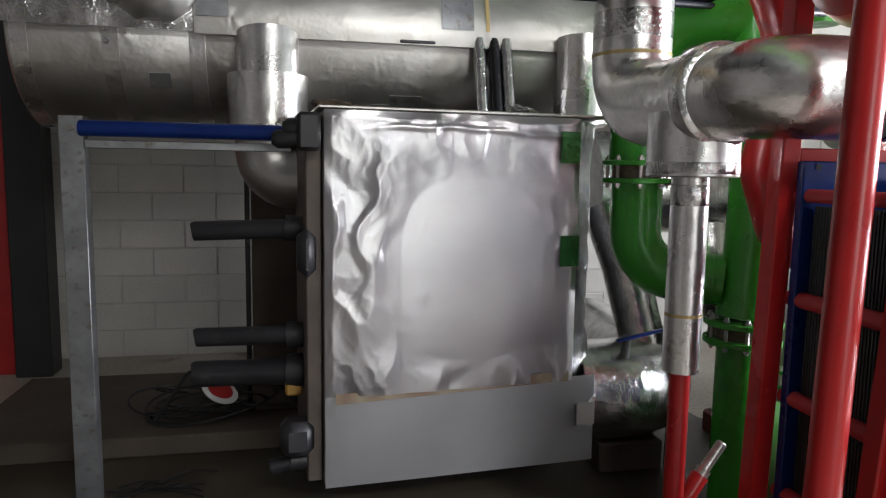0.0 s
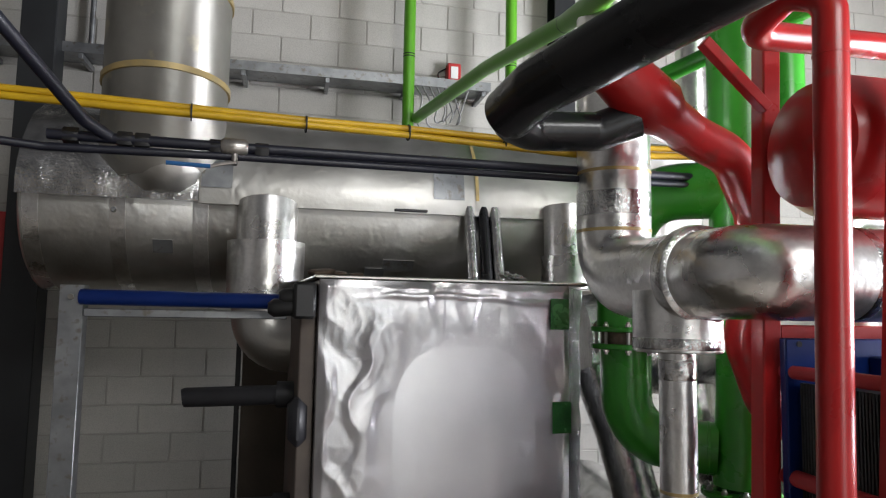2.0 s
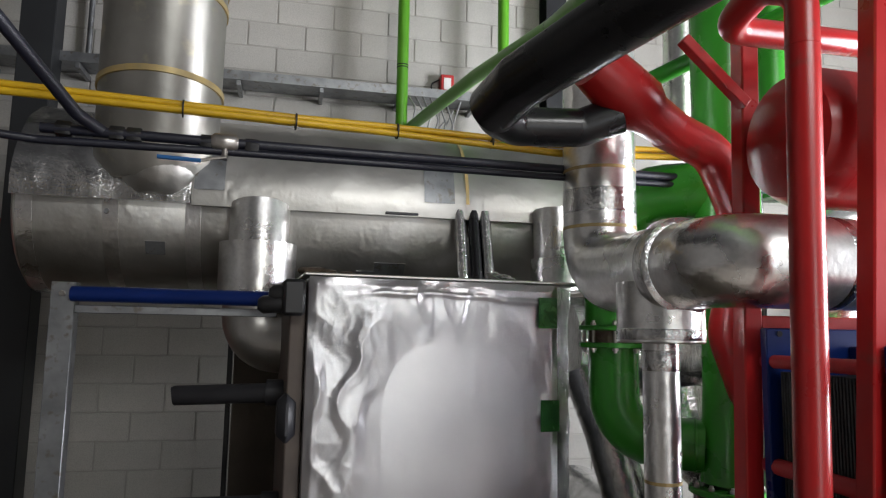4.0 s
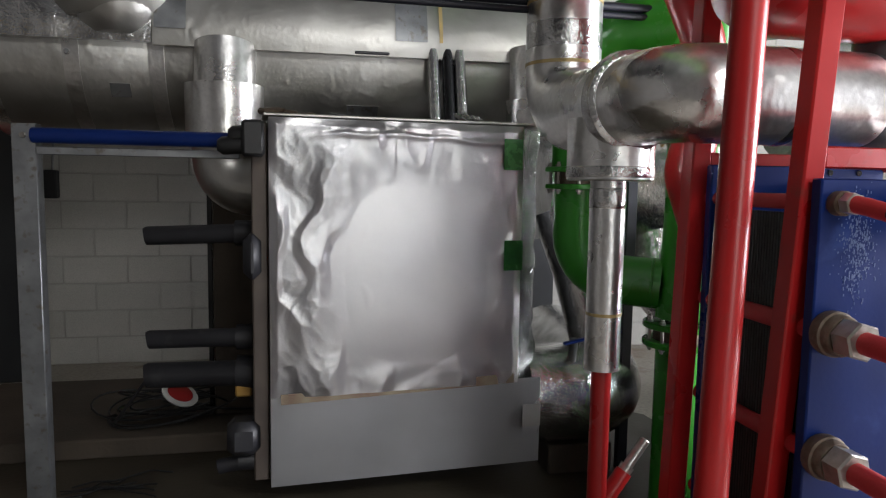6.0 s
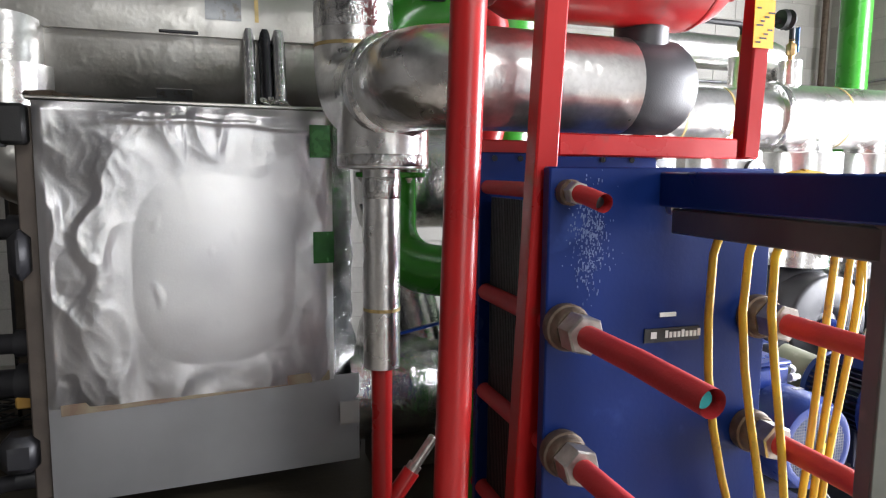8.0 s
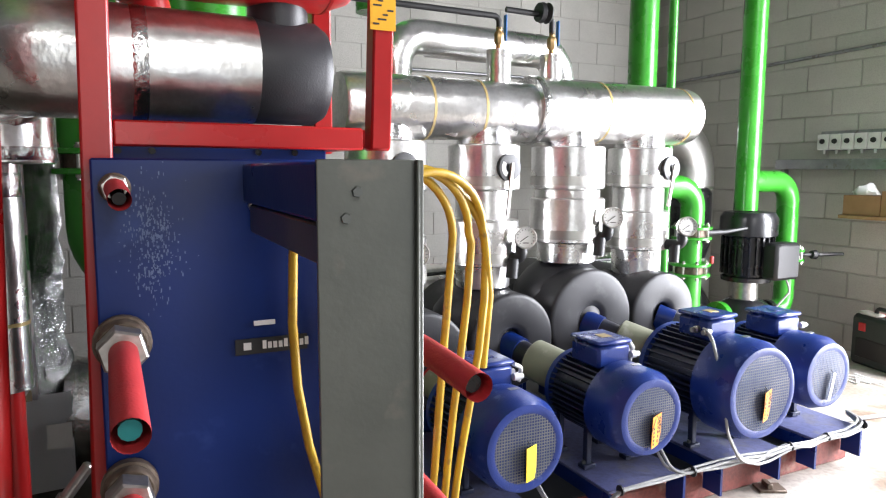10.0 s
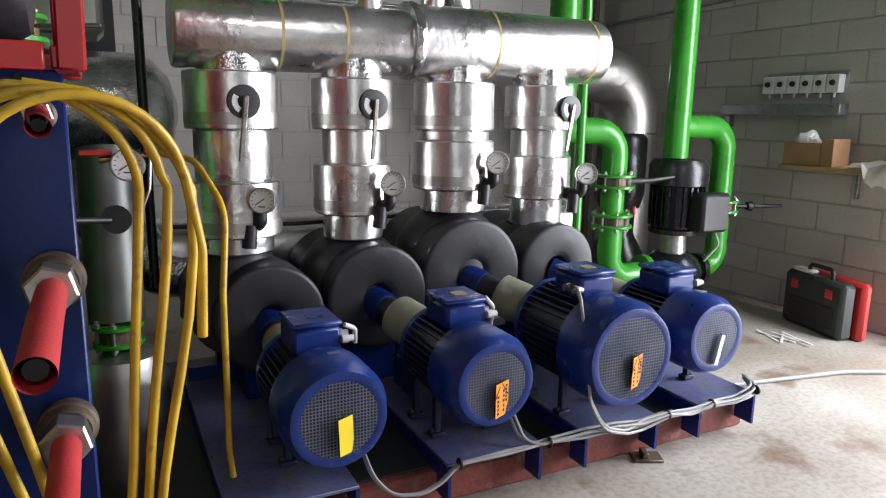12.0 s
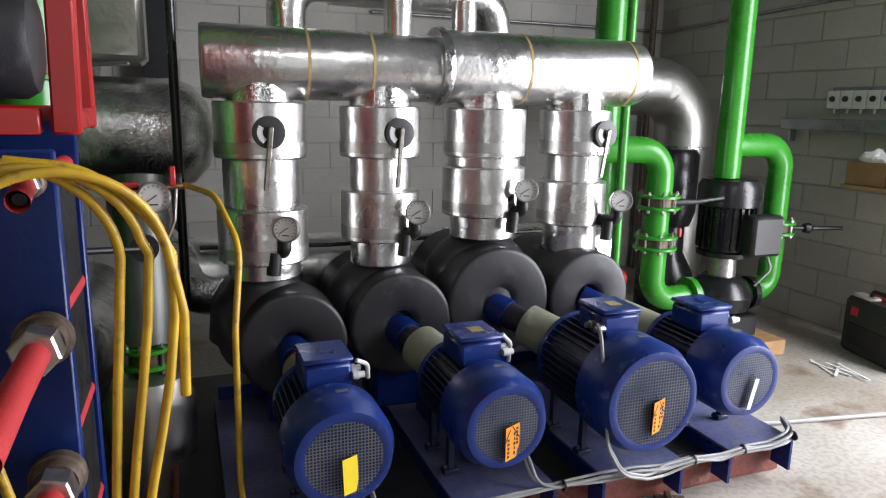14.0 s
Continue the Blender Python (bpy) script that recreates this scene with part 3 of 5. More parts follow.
riser = thing("insulated_riser", "wide foil-wrapped vertical pipe with yellowed tape bands", "pipe", (-0.34, 3.5, 2.0))
part("barrel", pipe([(-0.34, 3.5, 2.10), (-0.34, 3.5, 2.2), (-0.34, 3.5, 4.99)], [0.22, 0.285, 0.30], None, 44), WRAP, riser)
for z in (2.55, 3.0, 3.12):
    part("tape_ring", turned((-0.34, 3.5, z), (0, 0.08, 1), [(0, 0.298), (0.03, 0.298)], 44), GLUE, riser)
part("saddle", turned((-0.31, 3.42, 2.02), (0, 0.15, 1), [(0, 0.10), (0.05, 0.16), (0.12, 0.19), (0.2, 0.20)], 36), FOIL_DULL, riser)

branch = thing("insulated_branch", "foil-wrapped branch pipe bending into the exchanger", "pipe", (0.19, 3.35, 1.3))
part("neck", pipe([(0.17, 3.40, 2.0), (0.17, 3.35, 1.76)], 0.14, None, 32), FOIL, branch)
part("sleeve", turned((0.17, 3.35, 1.52), (0, 0, 1), [(0, 0.14), (0, 0.177), (0.29, 0.180), (0.29, 0.14)], 40), FOIL, branch)
part("elbow", pipe([(0.17, 3.35, 1.58), (0.17, 3.35, 1.36), (0.50, 3.28, 1.34)], 0.15, 0.18, 30), FOIL_DULL, branch)
branch2 = thing("insulated_branch", "short foil-wrapped branch pipe above the exchanger", "pipe", (1.68, 3.3, 1.63))
part("neck", pipe([(1.68, 3.32, 2.05), (1.68, 3.30, 1.62)], 0.12, None, 30), FOIL, branch2)
part("sleeve", turned((1.68, 3.30, 1.63), (0, 0, 1), [(0, 0.10), (0, 0.138), (0.16, 0.140), (0.16, 0.12)], 36), FOIL, branch2)
for x, r in ((1.17, 0.03), (1.305, 0.032)):
    t = thing("instrument_riser", "narrow foil-wrapped riser pipe beside a dark cable", "pipe", (x, 3.1, 1.63))
    part("barrel", pipe([(x, 3.27, 1.632), (x, 3.385, 2.03)], r, None, 14), FOIL_CRUMPLED, t)
solid("riser_cable", pipe([(1.243, 3.27, 1.632), (1.243, 3.385, 2.03)], 0.03, None, 12), BLACK, "black cable running up to the pipe", "cable")

# ---------- cables and small pipes crossing in front ----------
yc = thing("cable_bundle", "bundle of yellow cables held by black ties", "cables", (0.3, 2.37, 2.13))
for k, (dy, dz) in enumerate(((0, 0.014), (0.012, -0.006), (-0.01, -0.012))):
    part("cable", pipe([(-1.8, 2.20 + dy, 2.165 + dz), (-0.613, 2.28 + dy, 2.14 + dz), (0.32, 2.37 + dy, 2.134 + dz + 0.004 * k), (0.69, 2.44 + dy, 2.15 + dz), (1.34, 2.46 + dy, 2.138 + dz - 0.006 * k), (2.3, 2.5 + dy, 2.18 + dz), (2.9, 2.52 + dy, 2.2 + dz)], 0.0125, 0.6, 10), YELLOW_CABLE, yc)
for x, y, z in ((-0.05, 2.335, 2.137), (0.32, 2.37, 2.134), (0.69, 2.44, 2.15), (1.06, 2.45, 2.143)):
    part("tie", turned((x, y, z), (1, 0.1, 0), [(0, 0.030), (0.005, 0.030)], 16), RUBBER, yc)

bp = thing("valved_pipe", "thin blue-black twin pipes with a ball valve", "pipe", (0.1, 2.28, 2.0))
part("pipe_run", pipe([(-0.44, 2.235, 2.01), (0.1, 2.28, 2.015), (1.31, 2.4, 2.04), (2.4, 2.55, 2.08)], 0.017, 0.4, 12), NAVY, bp)
part("pipe_run", pipe([(-1.2, 1.75, 1.98), (-0.62, 2.15, 1.97), (-0.44, 2.21, 1.965), (0.1, 2.28, 1.985), (1.31, 2.4, 2.008), (2.4, 2.55, 2.05)], 0.013, 0.1, 12), NAVY, bp)
part("rising_pipe", pipe([(-0.27, 2.25, 2.015), (-0.33, 2.19, 2.05), (-0.475, 1.9, 2.236), (-0.9, 1.1, 2.75)], 0.02, 0.06, 12), NAVY, bp)
for x in (-0.40, -0.25, -0.20, 0.02, 0.16):
    part("fitting", hexnut(bmesh.new(), (x, 2.245 + (x + 0.4) * 0.085, 2.012), (1, 0.085, 0), 0.026, 0.045), RUBBER, bp)
v = part("valve_body", turned((0.055, 2.276, 2.015), (1, 0.085, 0), [(0, 0.022), (0.01, 0.03), (0.075, 0.03), (0.085, 0.022)], 10), STEEL, bp, "steel ball valve")
part("stem", pipe([(0.10, 2.27, 1.99), (0.10, 2.262, 1.955)], 0.01, None, 10), STEEL, v)
part("lever", pipe([(0.105, 2.258, 1.962), (0.06, 2.25, 1.952), (0.03, 2.245, 1.942)], 0.006, 0.02, 8), STEEL, v)
part("grip", pipe([(0.03, 2.245, 1.942), (-0.10, 2.23, 1.943)], 0.007, None, 8), BLUE_GRIP, v)

tray = thing("cable_tray", "galvanised cable tray along the block wall", "cable tray", (0, 5.15, 3.2))
for x0, x1, z in ((-2.6, -0.75, 3.24), (-0.32, 1.75, 3.22)):
    t = part("channel", boxm((x0, 5.0, z), (x1, 5.25, z + 0.006), 0), GALV, tray)
    part("edge", boxm((x0, 4.994, z - 0.01), (x1, 5.0, z + 0.06), 0), GALV, t)
    part("edge", boxm((x0, 5.25, z), (x1, 5.256, z + 0.06), 0), GALV, t)
    x = x0 + 0.2
    while x < x1:
        part("bracket", boxm((x, 5.0, z - 0.05), (x + 0.03, 5.29, z - 0.012), 0.002), GALV, t)
        x += 0.6
for k in range(5):
    part("cable", pipe([(-0.32, 5.05 + 0.03 * k, 3.24), (0.4, 5.06 + 0.03 * k, 3.245), (1.7, 5.05 + 0.03 * k, 3.24)], 0.009, 0.3, 8), GREY_CABLE if k % 2 else RUBBER, tray)
random.seed(8)
for k in range(6):
    x = 1.15 + 0.06 * k
    part("hanging_cable", pipe([(x, 5.05, 3.24), (x + 0.05, 4.93, 3.1 - 0.03 * k), (x + 0.02, 4.97, 2.9), (x + 0.12, 5.0, 2.8 + 0.08 * k)], 0.007, 0.06, 8), GREY_CABLE, tray)
for x in (1.102, 1.914):
    g = thing("green_riser", "thin bright green pipe running up the wall", "pipe", (x, 5.0, 2.8))
    part("barrel", pipe([(x, 5.0, 2.7), (x, 5.0, 4.99)], 0.045, None, 18), LIME, g)
    for z in (3.42, 3.44):
        part("ring", turned((x, 5.0, z), (0, 0, 1), [(0, 0.0465), (0.008, 0.0465)], 18), RUBBER, g)
alarm = thing("alarm_box", "small red and white alarm box on the wall", "alarm", (1.5, 5.28, 3.4))
part("case", boxm((1.45, 5.2, 3.33), (1.56, 5.296, 3.49), 0.008), CASE_RED, alarm)
part("label_plate", boxm((1.475, 5.195, 3.36), (1.535, 5.199, 3.46), 0.002), WHITE, alarm)
part("cable", pipe([(1.45, 5.26, 3.46), (1.38, 5.26, 3.42), (1.40, 5.26, 3.27)], 0.006, 0.04, 8), RUBBER, alarm)
solid("wall_pipe", pipe([(-1.19, 5.24, 3.3), (-1.19, 5.24, 4.99)], 0.02, None, 12), GALV, "thin grey conduit running up the wall", "conduit")

# ---------- overhead diagonal pipes ----------
def run(name, label, pts, r, mat, bend, seg=24, cap=True):
    a = thing(name, label, "pipe", pts[0])
    part("barrel", pipe(pts, r, bend, seg, cap), mat, a)
    return a


gd = run("green_pipe", "bright green pipe slanting overhead towards the wall", [(1.16, 4.95, 2.94), (1.31, 3.6, 2.86), (1.375, 2.6, 2.71), (1.33, 2.0, 2.60), (1.30, 1.0, 2.55), (1.28, -0.6, 2.7)], 0.04, LIME, 0.5, 18)
for y, z in ((2.6, 2.71),):
    part("band", turned((1.375, y, z), (0.05, 1, 0.17), [(0, 0.0415), (0.006, 0.0415)], 18), RUBBER, gd)
bk = run("black_pipe", "thick glossy black pipe turning overhead", [(1.36, -0.6, 2.50), (1.19, 1.1, 2.20), (0.95, 1.78, 2.13), (0.92, 1.95, 2.10)], 0.082, BLACK, 0.1, 28)
part("return_bend", pipe([(0.95, 1.82, 2.125), (0.91, 1.97, 2.09), (1.02, 2.03, 2.075), (1.24, 2.02, 2.085), (1.36, 1.98, 2.13)], 0.063, 0.08, 26), BLACK, bk)
rd = thing("red_pipe", "red painted pipe with reducer bending down beside the frame", "pipe", (1.5, 2.0, 2.0))
part("reducer", pipe([(1.25, 1.93, 2.27), (1.33, 1.95, 2.22), (1.43, 1.97, 2.165), (1.47, 1.98, 2.14), (1.56, 2.0, 2.10)], [0.085, 0.095, 0.095, 0.075, 0.07], None, 26), RED, rd)
part("elbow", pipe([(1.54, 2.0, 2.105), (1.74, 2.03, 2.04), (1.86, 2.07, 1.85), (1.86, 2.08, 1.55)], 0.07, 0.16, 24), RED, rd)
part("drop", pipe([(1.86, 2.08, 1.58), (1.83, 2.10, 1.42), (1.90, 2.08, 1.20), (2.02, 2.0, 1.10), (2.06, 1.80, 1.10)], 0.075, 0.12, 24), RED, rd)

# ---------- foil tee with its lagged drop ----------
tee = thing("insulated_tee", "foil-wrapped pipe tee with crumpled seams and a black capped end", "pipe", (1.5, 2.05, 1.6))
part("elbow", pipe([(1.473, 2.37, 2.7), (1.473, 2.37, 1.62), (1.49, 1.84, 1.62)], 0.137, 0.17, 36), FOIL, tee)
part("run", pipe([(1.489, 1.86, 1.62), (1.50, 1.62, 1.62), (2.07, 1.63, 1.62)], 0.132, 0.16, 36), FOIL, tee)
part("foil_collar", turned((1.489, 1.885, 1.62), (0.03, -1, 0), [(0, 0.139), (0.01, 0.150), (0.035, 0.153), (0.06, 0.148), (0.07, 0.134)], 44), FOIL_CRUMPLED, tee, "crumpled foil collar")
for z in (1.80, 2.02):
    part("tape_ring", turned((1.473, 2.37, z), (0, 0, 1), [(0, 0.1385), (0.012, 0.1385)], 40), GLUE, tee)
part("foil_band", turned((1.473, 2.37, 1.86), (0, 0, 1), [(0, 0.1382), (0.09, 0.1382)], 40), FOIL_CRUMPLED, tee)
for x in (1.79,):
    part("foil_seam", turned((x, 1.626, 1.62), (1, 0.018, 0), [(0, 0.1325), (0.004, 0.1338), (0.03, 0.1338), (0.034, 0.1325)], 40), FOIL_CRUMPLED, tee)
part("sleeve_seam", turned((1.478, 1.95, 1.395), (0, 0, 1), [(0, 0.1358), (0.004, 0.1372), (0.03, 0.1372), (0.034, 0.1358)], 40), FOIL_CRUMPLED, tee)
part("drop_seam", turned((1.470, 1.94, 1.30), (0, 0, 1), [(0, 0.0562), (0.003, 0.0575), (0.06, 0.0575), (0.063, 0.0562)], 28), FOIL_CRUMPLED, tee)
part("end_cap", turned((2.065, 1.63, 1.62), (1, 0.02, 0), [(0, 0.130), (0.16, 0.131), (0.185, 0.115), (0.195, 0.08), (0.198, 0)], 40), FOAM, tee, "black foam end cap")
part("cap_nozzle", pipe([(2.14, 1.63, 1.70), (2.14, 1.63, 1.79)], 0.075, None, 24), FOAM, tee)
part("sleeve", turned((1.478, 1.95, 1.385), (0, 0, 1), [(0, 0.05), (0, 0.13), (0.004, 0.135), (0.19, 0.136)], 40), FOIL, tee)
part("lagged_drop", turned((1.470, 1.94, 0.785), (0, 0, 1), [(0, 0.03), (0, 0.056), (0.61, 0.056)], 28), FOIL, tee)
part("tape_ring", turned((1.470, 1.94, 0.96), (0, 0, 1), [(0, 0.0568), (0.01, 0.0568)], 28), GLUE, tee)
dp = part("red_drop", pipe([(1.470, 1.94, 0.80), (1.470, 1.94, 0.10), (1.50, 1.98, 0.06), (1.75, 1.98, 0.06)], 0.032, 0.07, 20), RED, tee, "red painted drop pipe")
part("side_branch", pipe([(1.470, 1.94, 0.30), (1.57, 1.95, 0.43)], 0.028, None, 16), RED, dp)
part("drain_valve", turned((1.565, 1.95, 0.425), (0.6, 0.05, 0.78), [(0, 0.022), (0.03, 0.024), (0.03, 0.017), (0.13, 0.017), (0.135, 0.012)], 14), STEEL, dp)
part("valve_handle", boxm((1.60, 1.93, 0.12), (1.615, 1.945, 0.32), 0.003), GALV, dp)

# ---------- red support frame ----------
fr = thing("pipe_support", "red painted square steel pipe support stand", "pipe support", (1.7, 1.4, 0))
def leaning_post(x, y, w, low, high, dx, dy):
    """A square post through (x, y) at 1 m up, out of plumb by dx and dy a metre."""
    b = boxm((-w, -w, low), (w, w, high), 0.005)
    for v in b.verts:
        v.co.x += x + dx * (v.co.z - 1)
        v.co.y += y + dy * (v.co.z - 1)
    return b


for x, y, w, low, dx, dy in ((1.706, 1.397, 0.029, 0.0, 0.018, -0.054), (1.697, 1.84, 0.031, 0.0, 0.027, 0.0), (2.318, 1.425, 0.026, 1.42, 0.025, -0.02), (2.31, 1.84, 0.028, 1.42, 0.0, 0.0)):
    part("post", leaning_post(x, y, w, low, 2.95, dx, dy), RED, fr)
part("cross_rail", boxm((-0.005, -0.026, -0.026), (0.535, 0.026, 0.026), 0.004, pose(1.748, 1.378, 1.446, 0, 0, 4.2)), RED, fr)
part("cross_rail", boxm((1.738, 1.812, 1.42), (2.28, 1.866, 1.475), 0.004), RED, fr)
part("cross_rail", boxm((1.705, 1.35, 2.6), (1.755, 1.80, 2.66), 0.004), RED, fr)
part("side_rail", boxm((2.29, 1.455, 1.425), (2.34, 1.81, 1.472), 0.004), RED, fr)
part("brace", boxm((-0.018, -0.018, 0), (0.018, 0.018, 0.29), 0.003, pose(1.712, 1.815, 2.14, 0, -48, 0)), RED, fr)
part("base_plate", boxm((1.60, 1.35, 0), (1.78, 1.54, 0.012), 0.002), RED, fr)
rp = thing("red_standpipe", "glossy red standpipe bending over at the top", "pipe", (1.47, 1.355, 0))
part("barrel", pipe([(1.474, 1.353, 0.0), (1.537, 1.357, 2.27), (1.49, 1.44, 2.31), (1.49, 1.60, 2.27), (2.15, 1.72, 2.34)], 0.040, 0.075, 26), RED, rp)
part("weld_ring", turned((1.533, 1.357, 2.12), (0.028, 0, 1), [(0, 0.0415), (0.006, 0.0415)], 26), RED, rp)
part("paint_chip", boxm((1.465, 1.3135, 0.47), (1.485, 1.317, 0.52), 0.001), RUSTY, rp)
vs = thing("red_vessel", "red painted pressure vessel lying on the frame", "vessel", (2.0, 1.6, 1.78))
part("shell", turned((1.625, 1.60, 1.972), (1, 0, 0), [(0, 0), (0.01, 0.08), (0.05, 0.17), (0.11, 0.197), (0.62, 0.197), (0.69, 0.17), (0.73, 0.08), (0.735, 0)], 44), RED, vs)
part("seam", turned((2.25, 1.60, 1.972), (1, 0, 0), [(0, 0.197), (0.008, 0.197)], 44), RED, vs)
part("neck", pipe([(2.30, 1.60, 1.93), (2.42, 1.60, 1.92)], 0.05, None, 18), RED, vs)
tg = thing("warning_tag", "yellow warning tag with black handwriting", "tag", (2.34, 1.38, 1.7))
part("card", boxm((2.298, 1.376, 1.70), (2.362, 1.3785, 1.82), 0.0), ORANGE_YELLOW, tg)
bm = bmesh.new()
for k in range(9):
    box(bm, (2.305 + 0.012 * (k % 4), 1.3745, 1.712 + 0.0105 * k), (2.312 + 0.012 * (k % 4) + (0.008, 0.014, 0.006)[k % 3], 1.3758, 1.716 + 0.0105 * k), 0)
tagged(part("writing", bm, INK, tg), kind="stuff")

# ---------- blue plate heat exchanger ----------
hx = thing("heat_exchanger", "blue painted plate heat exchanger with scuffed front plate", "heat exchanger", (1.700, 1.306, 0.0), -1.0)
W = 0.615
part("front_plate", boxm((0, 0, 0.03), (W, 0.035, 1.395), 0.004), BLUE_WORN, hx, "", True)
part("plate_pack", boxm((0.05, 0.036, 0.10), (W - 0.05, 0.45, 1.30), 0.003), PACK, hx, "", True)
bm = bmesh.new()
for k in range(36):
    y = 0.040 + 0.0112 * k
    box(bm, (0.035, y, 0.09), (0.05, y + 0.006, 1.31), 0)
    box(bm, (W - 0.05, y, 0.09), (W - 0.035, y + 0.006, 1.31), 0)
part("plate_edges", bm, PACK, hx, "dark stacked plate edges", True)
part("rear_plate", boxm((0.005, 0.455, 0.03), (W - 0.025, 0.485, 1.437), 0.004), BLUE, hx, "", True)
for x in (0.05, 0.13, 0.40, 0.50):
    part("hole_plug", turned((x, 0.4545, 1.42), (0, -1, 0), [(0, 0.009), (0.002, 0.009)], 12), BLACK, hx, "", True)
for x, zs in ((0.042, (1.338, 1.035, 0.738, 0.44, 0.16)), (W - 0.042, (1.335, 1.03, 0.735, 0.44, 0.16))):
    for i, z in enumerate(zs):
        small = i == 0
        r = 0.026 if small else 0.046
        b0 = part("tie_bolt", pipe([(x - 0.012, 0.50, z), (x - 0.012, 0.0, z)], 0.02 if small else 0.024, None, 14), RED_FOAM, hx, "red foam-sleeved tie bolt", True)
        part("washer", turned((x, -0.001, z), (0, -1, 0), [(0, r * 1.12), (0.012, r * 1.18), (0.03, r * 1.18), (0.034, r * 1.08), (0.05, r * 1.05), (0.056, r * 0.95)] if not small else [(0, r * 1.1), (0.025, r * 1.12), (0.03, r * 0.95)], 24), RUSTY, b0, "rusty washer", True)
        part("nut", hexnut(bmesh.new(), (x, -0.056 if not small else -0.03, z), (0, -1, 0), r, 0.058 if not small else 0.03), STEEL, b0, "worn steel nut", True)
        L = 0.15 if small else 0.50
        tp = [(x, -0.05, z), (x + 0.004, -L * 0.6, z - 0.006), (x + 0.008, -L, z - 0.018)]
        slv = part("foam_sleeve", tube(bmesh.new(), tp, 0.020 if small else 0.026, 18, False), RED_FOAM, b0, "", True)
        part("sleeve_core", pipe([(x, -0.06, z), (x + 0.007, -L + 0.02, z - 0.017)], 0.012 if small else 0.016, None, 12), TEAL if (i == 1 and x < 0.2) else BLACK, b0, "", True)
for k, (w, z, h, mt) in enumerate(((0.155, 0.978, 0.034, RUBBER), (0.045, 1.040, 0.010, WHITE))):
    part("name_plate", boxm((0.258 + 0.04 * k, -0.004 - 0.001 * k, z), (0.258 + 0.04 * k + w, -0.0005, z + h), 0), mt, hx, "black name plate" if not k else "small white label", True)
bm = bmesh.new()
for k in range(9):
    box(bm, (0.315 + 0.0115 * k, -0.0055, 0.988), (0.323 + 0.0115 * k, -0.0042, 1.002 if k % 4 else 1.006), 0)
box(bm, (0.275, -0.0055, 0.988), (0.291, -0.0042, 1.004), 0)
tagged(part("name_plate_mark", bm, WHITE, hx, "", True), kind="stuff")
random.seed(5)
bm = bmesh.new()
for k in range(420):
    u, v = random.gauss(0.105, 0.024), random.gauss(1.225, 0.06)
    w_, h_ = random.uniform(0.0008, 0.003), random.uniform(0.001, 0.008)
    box(bm, (u, -0.0012, v), (u + w_, -0.0003, v + h_), 0)
tagged(part("paint_scuffs", bm, material("chalky_scuff", (0.16, 0.20, 0.33), (0.1, 0.14, 0.28), 0.7), hx, "pale chalky paint scuffs", True), kind="stuff")
part("guide_bar", boxm((0.285, -0.590, 1.305), (0.365, 0.454, 1.385), 0.004), BLUE, hx, "blue carrying bar", True)
part("guide_rail", boxm((0.290, -0.588, 1.245), (0.340, -0.04, 1.302), 0.004), STEEL_DULL, hx, "dark steel rail under the bar", True)
part("rail_bolt", turned((0.303, -0.02, 1.30), (0, -1, 0), [(0, 0.014), (0.02, 0.014), (0.022, 0.008)], 10), STEEL, hx, "", True)
colm = thing("end_column", "plain galvanised steel channel column under the carrying bar", "column", (2.06, 0.70, 0))
bm = bmesh.new()
M = pose(2.046, 0.692, 0, 0, 0, -13.6)
for lo, hi in (((-0.073, -0.003, 0), (0.070, 0.003, 1.388)), ((-0.073, 0.003, 0), (-0.067, 0.04, 1.388)), ((0.064, 0.003, 0), (0.070, 0.03, 1.388))):
    box(bm, lo, hi, 0.0015, M)
part("channel", bm, COLUMN_GREY, colm)
bm = bmesh.new()
for lo, hi in (((0.058, -0.02, 0), (0.062, -0.003, 1.388)),):
    box(bm, lo, hi, 0.001, M)
part("rib", bm, COLUMN_GREY, colm)
for x, z in ((-0.035, 1.31), (-0.02, 1.345)):
    part("bolt", turned(M @ Vector((x, -0.003, z)), (-0.17, -0.98, 0), [(0, 0.008), (0.008, 0.007)], 6), STEEL_DULL, colm)

# yellow hose coiled over the upper bolt
hs = thing("water_hose", "coiled yellow water hose hanging from the exchanger bolts", "hose", (2.36, 1.15, 1.4))
for k, (xa, xb, zt, zb, y) in enumerate(((2.062, 2.425, 1.382, 0.30, 1.20), (2.125, 2.465, 1.376, 0.34, 1.18), (2.165, 2.505, 1.37, 0.40, 1.165))):
    pts = []
    for i in range(41):
        a = 2 * math.pi * i / 40
        sx, cz = math.cos(a), math.sin(a)
        xm, hw = (xa + xb) / 2, (xb - xa) / 2
        zc = zt - hw if cz > 0 else None
        if cz > 0:
            pts.append((xm + hw * sx, y - 0.05 * cz + 0.02 * k * sx, zt - hw + hw * cz))
        else:
            pts.append((xm + 0.02 * cz * cz + hw * sx * (1 - 0.3 * cz * cz) + 0.012 * math.sin(5 * a + k), y + 0.02 * k * sx, zt - hw + (zt - hw - zb) * cz))
    part("coil", pipe(pts, 0.0095, None, 12, False), YELLOW_HOSE, hs)
part("loose_end", pipe([(2.26, 1.16, 1.385), (2.38, 1.17, 1.37), (2.50, 1.19, 1.26), (2.53, 1.21, 1.08), (2.525, 1.23, 0.90)], 0.0105, 0.15, 12), YELLOW_HOSE, hs)

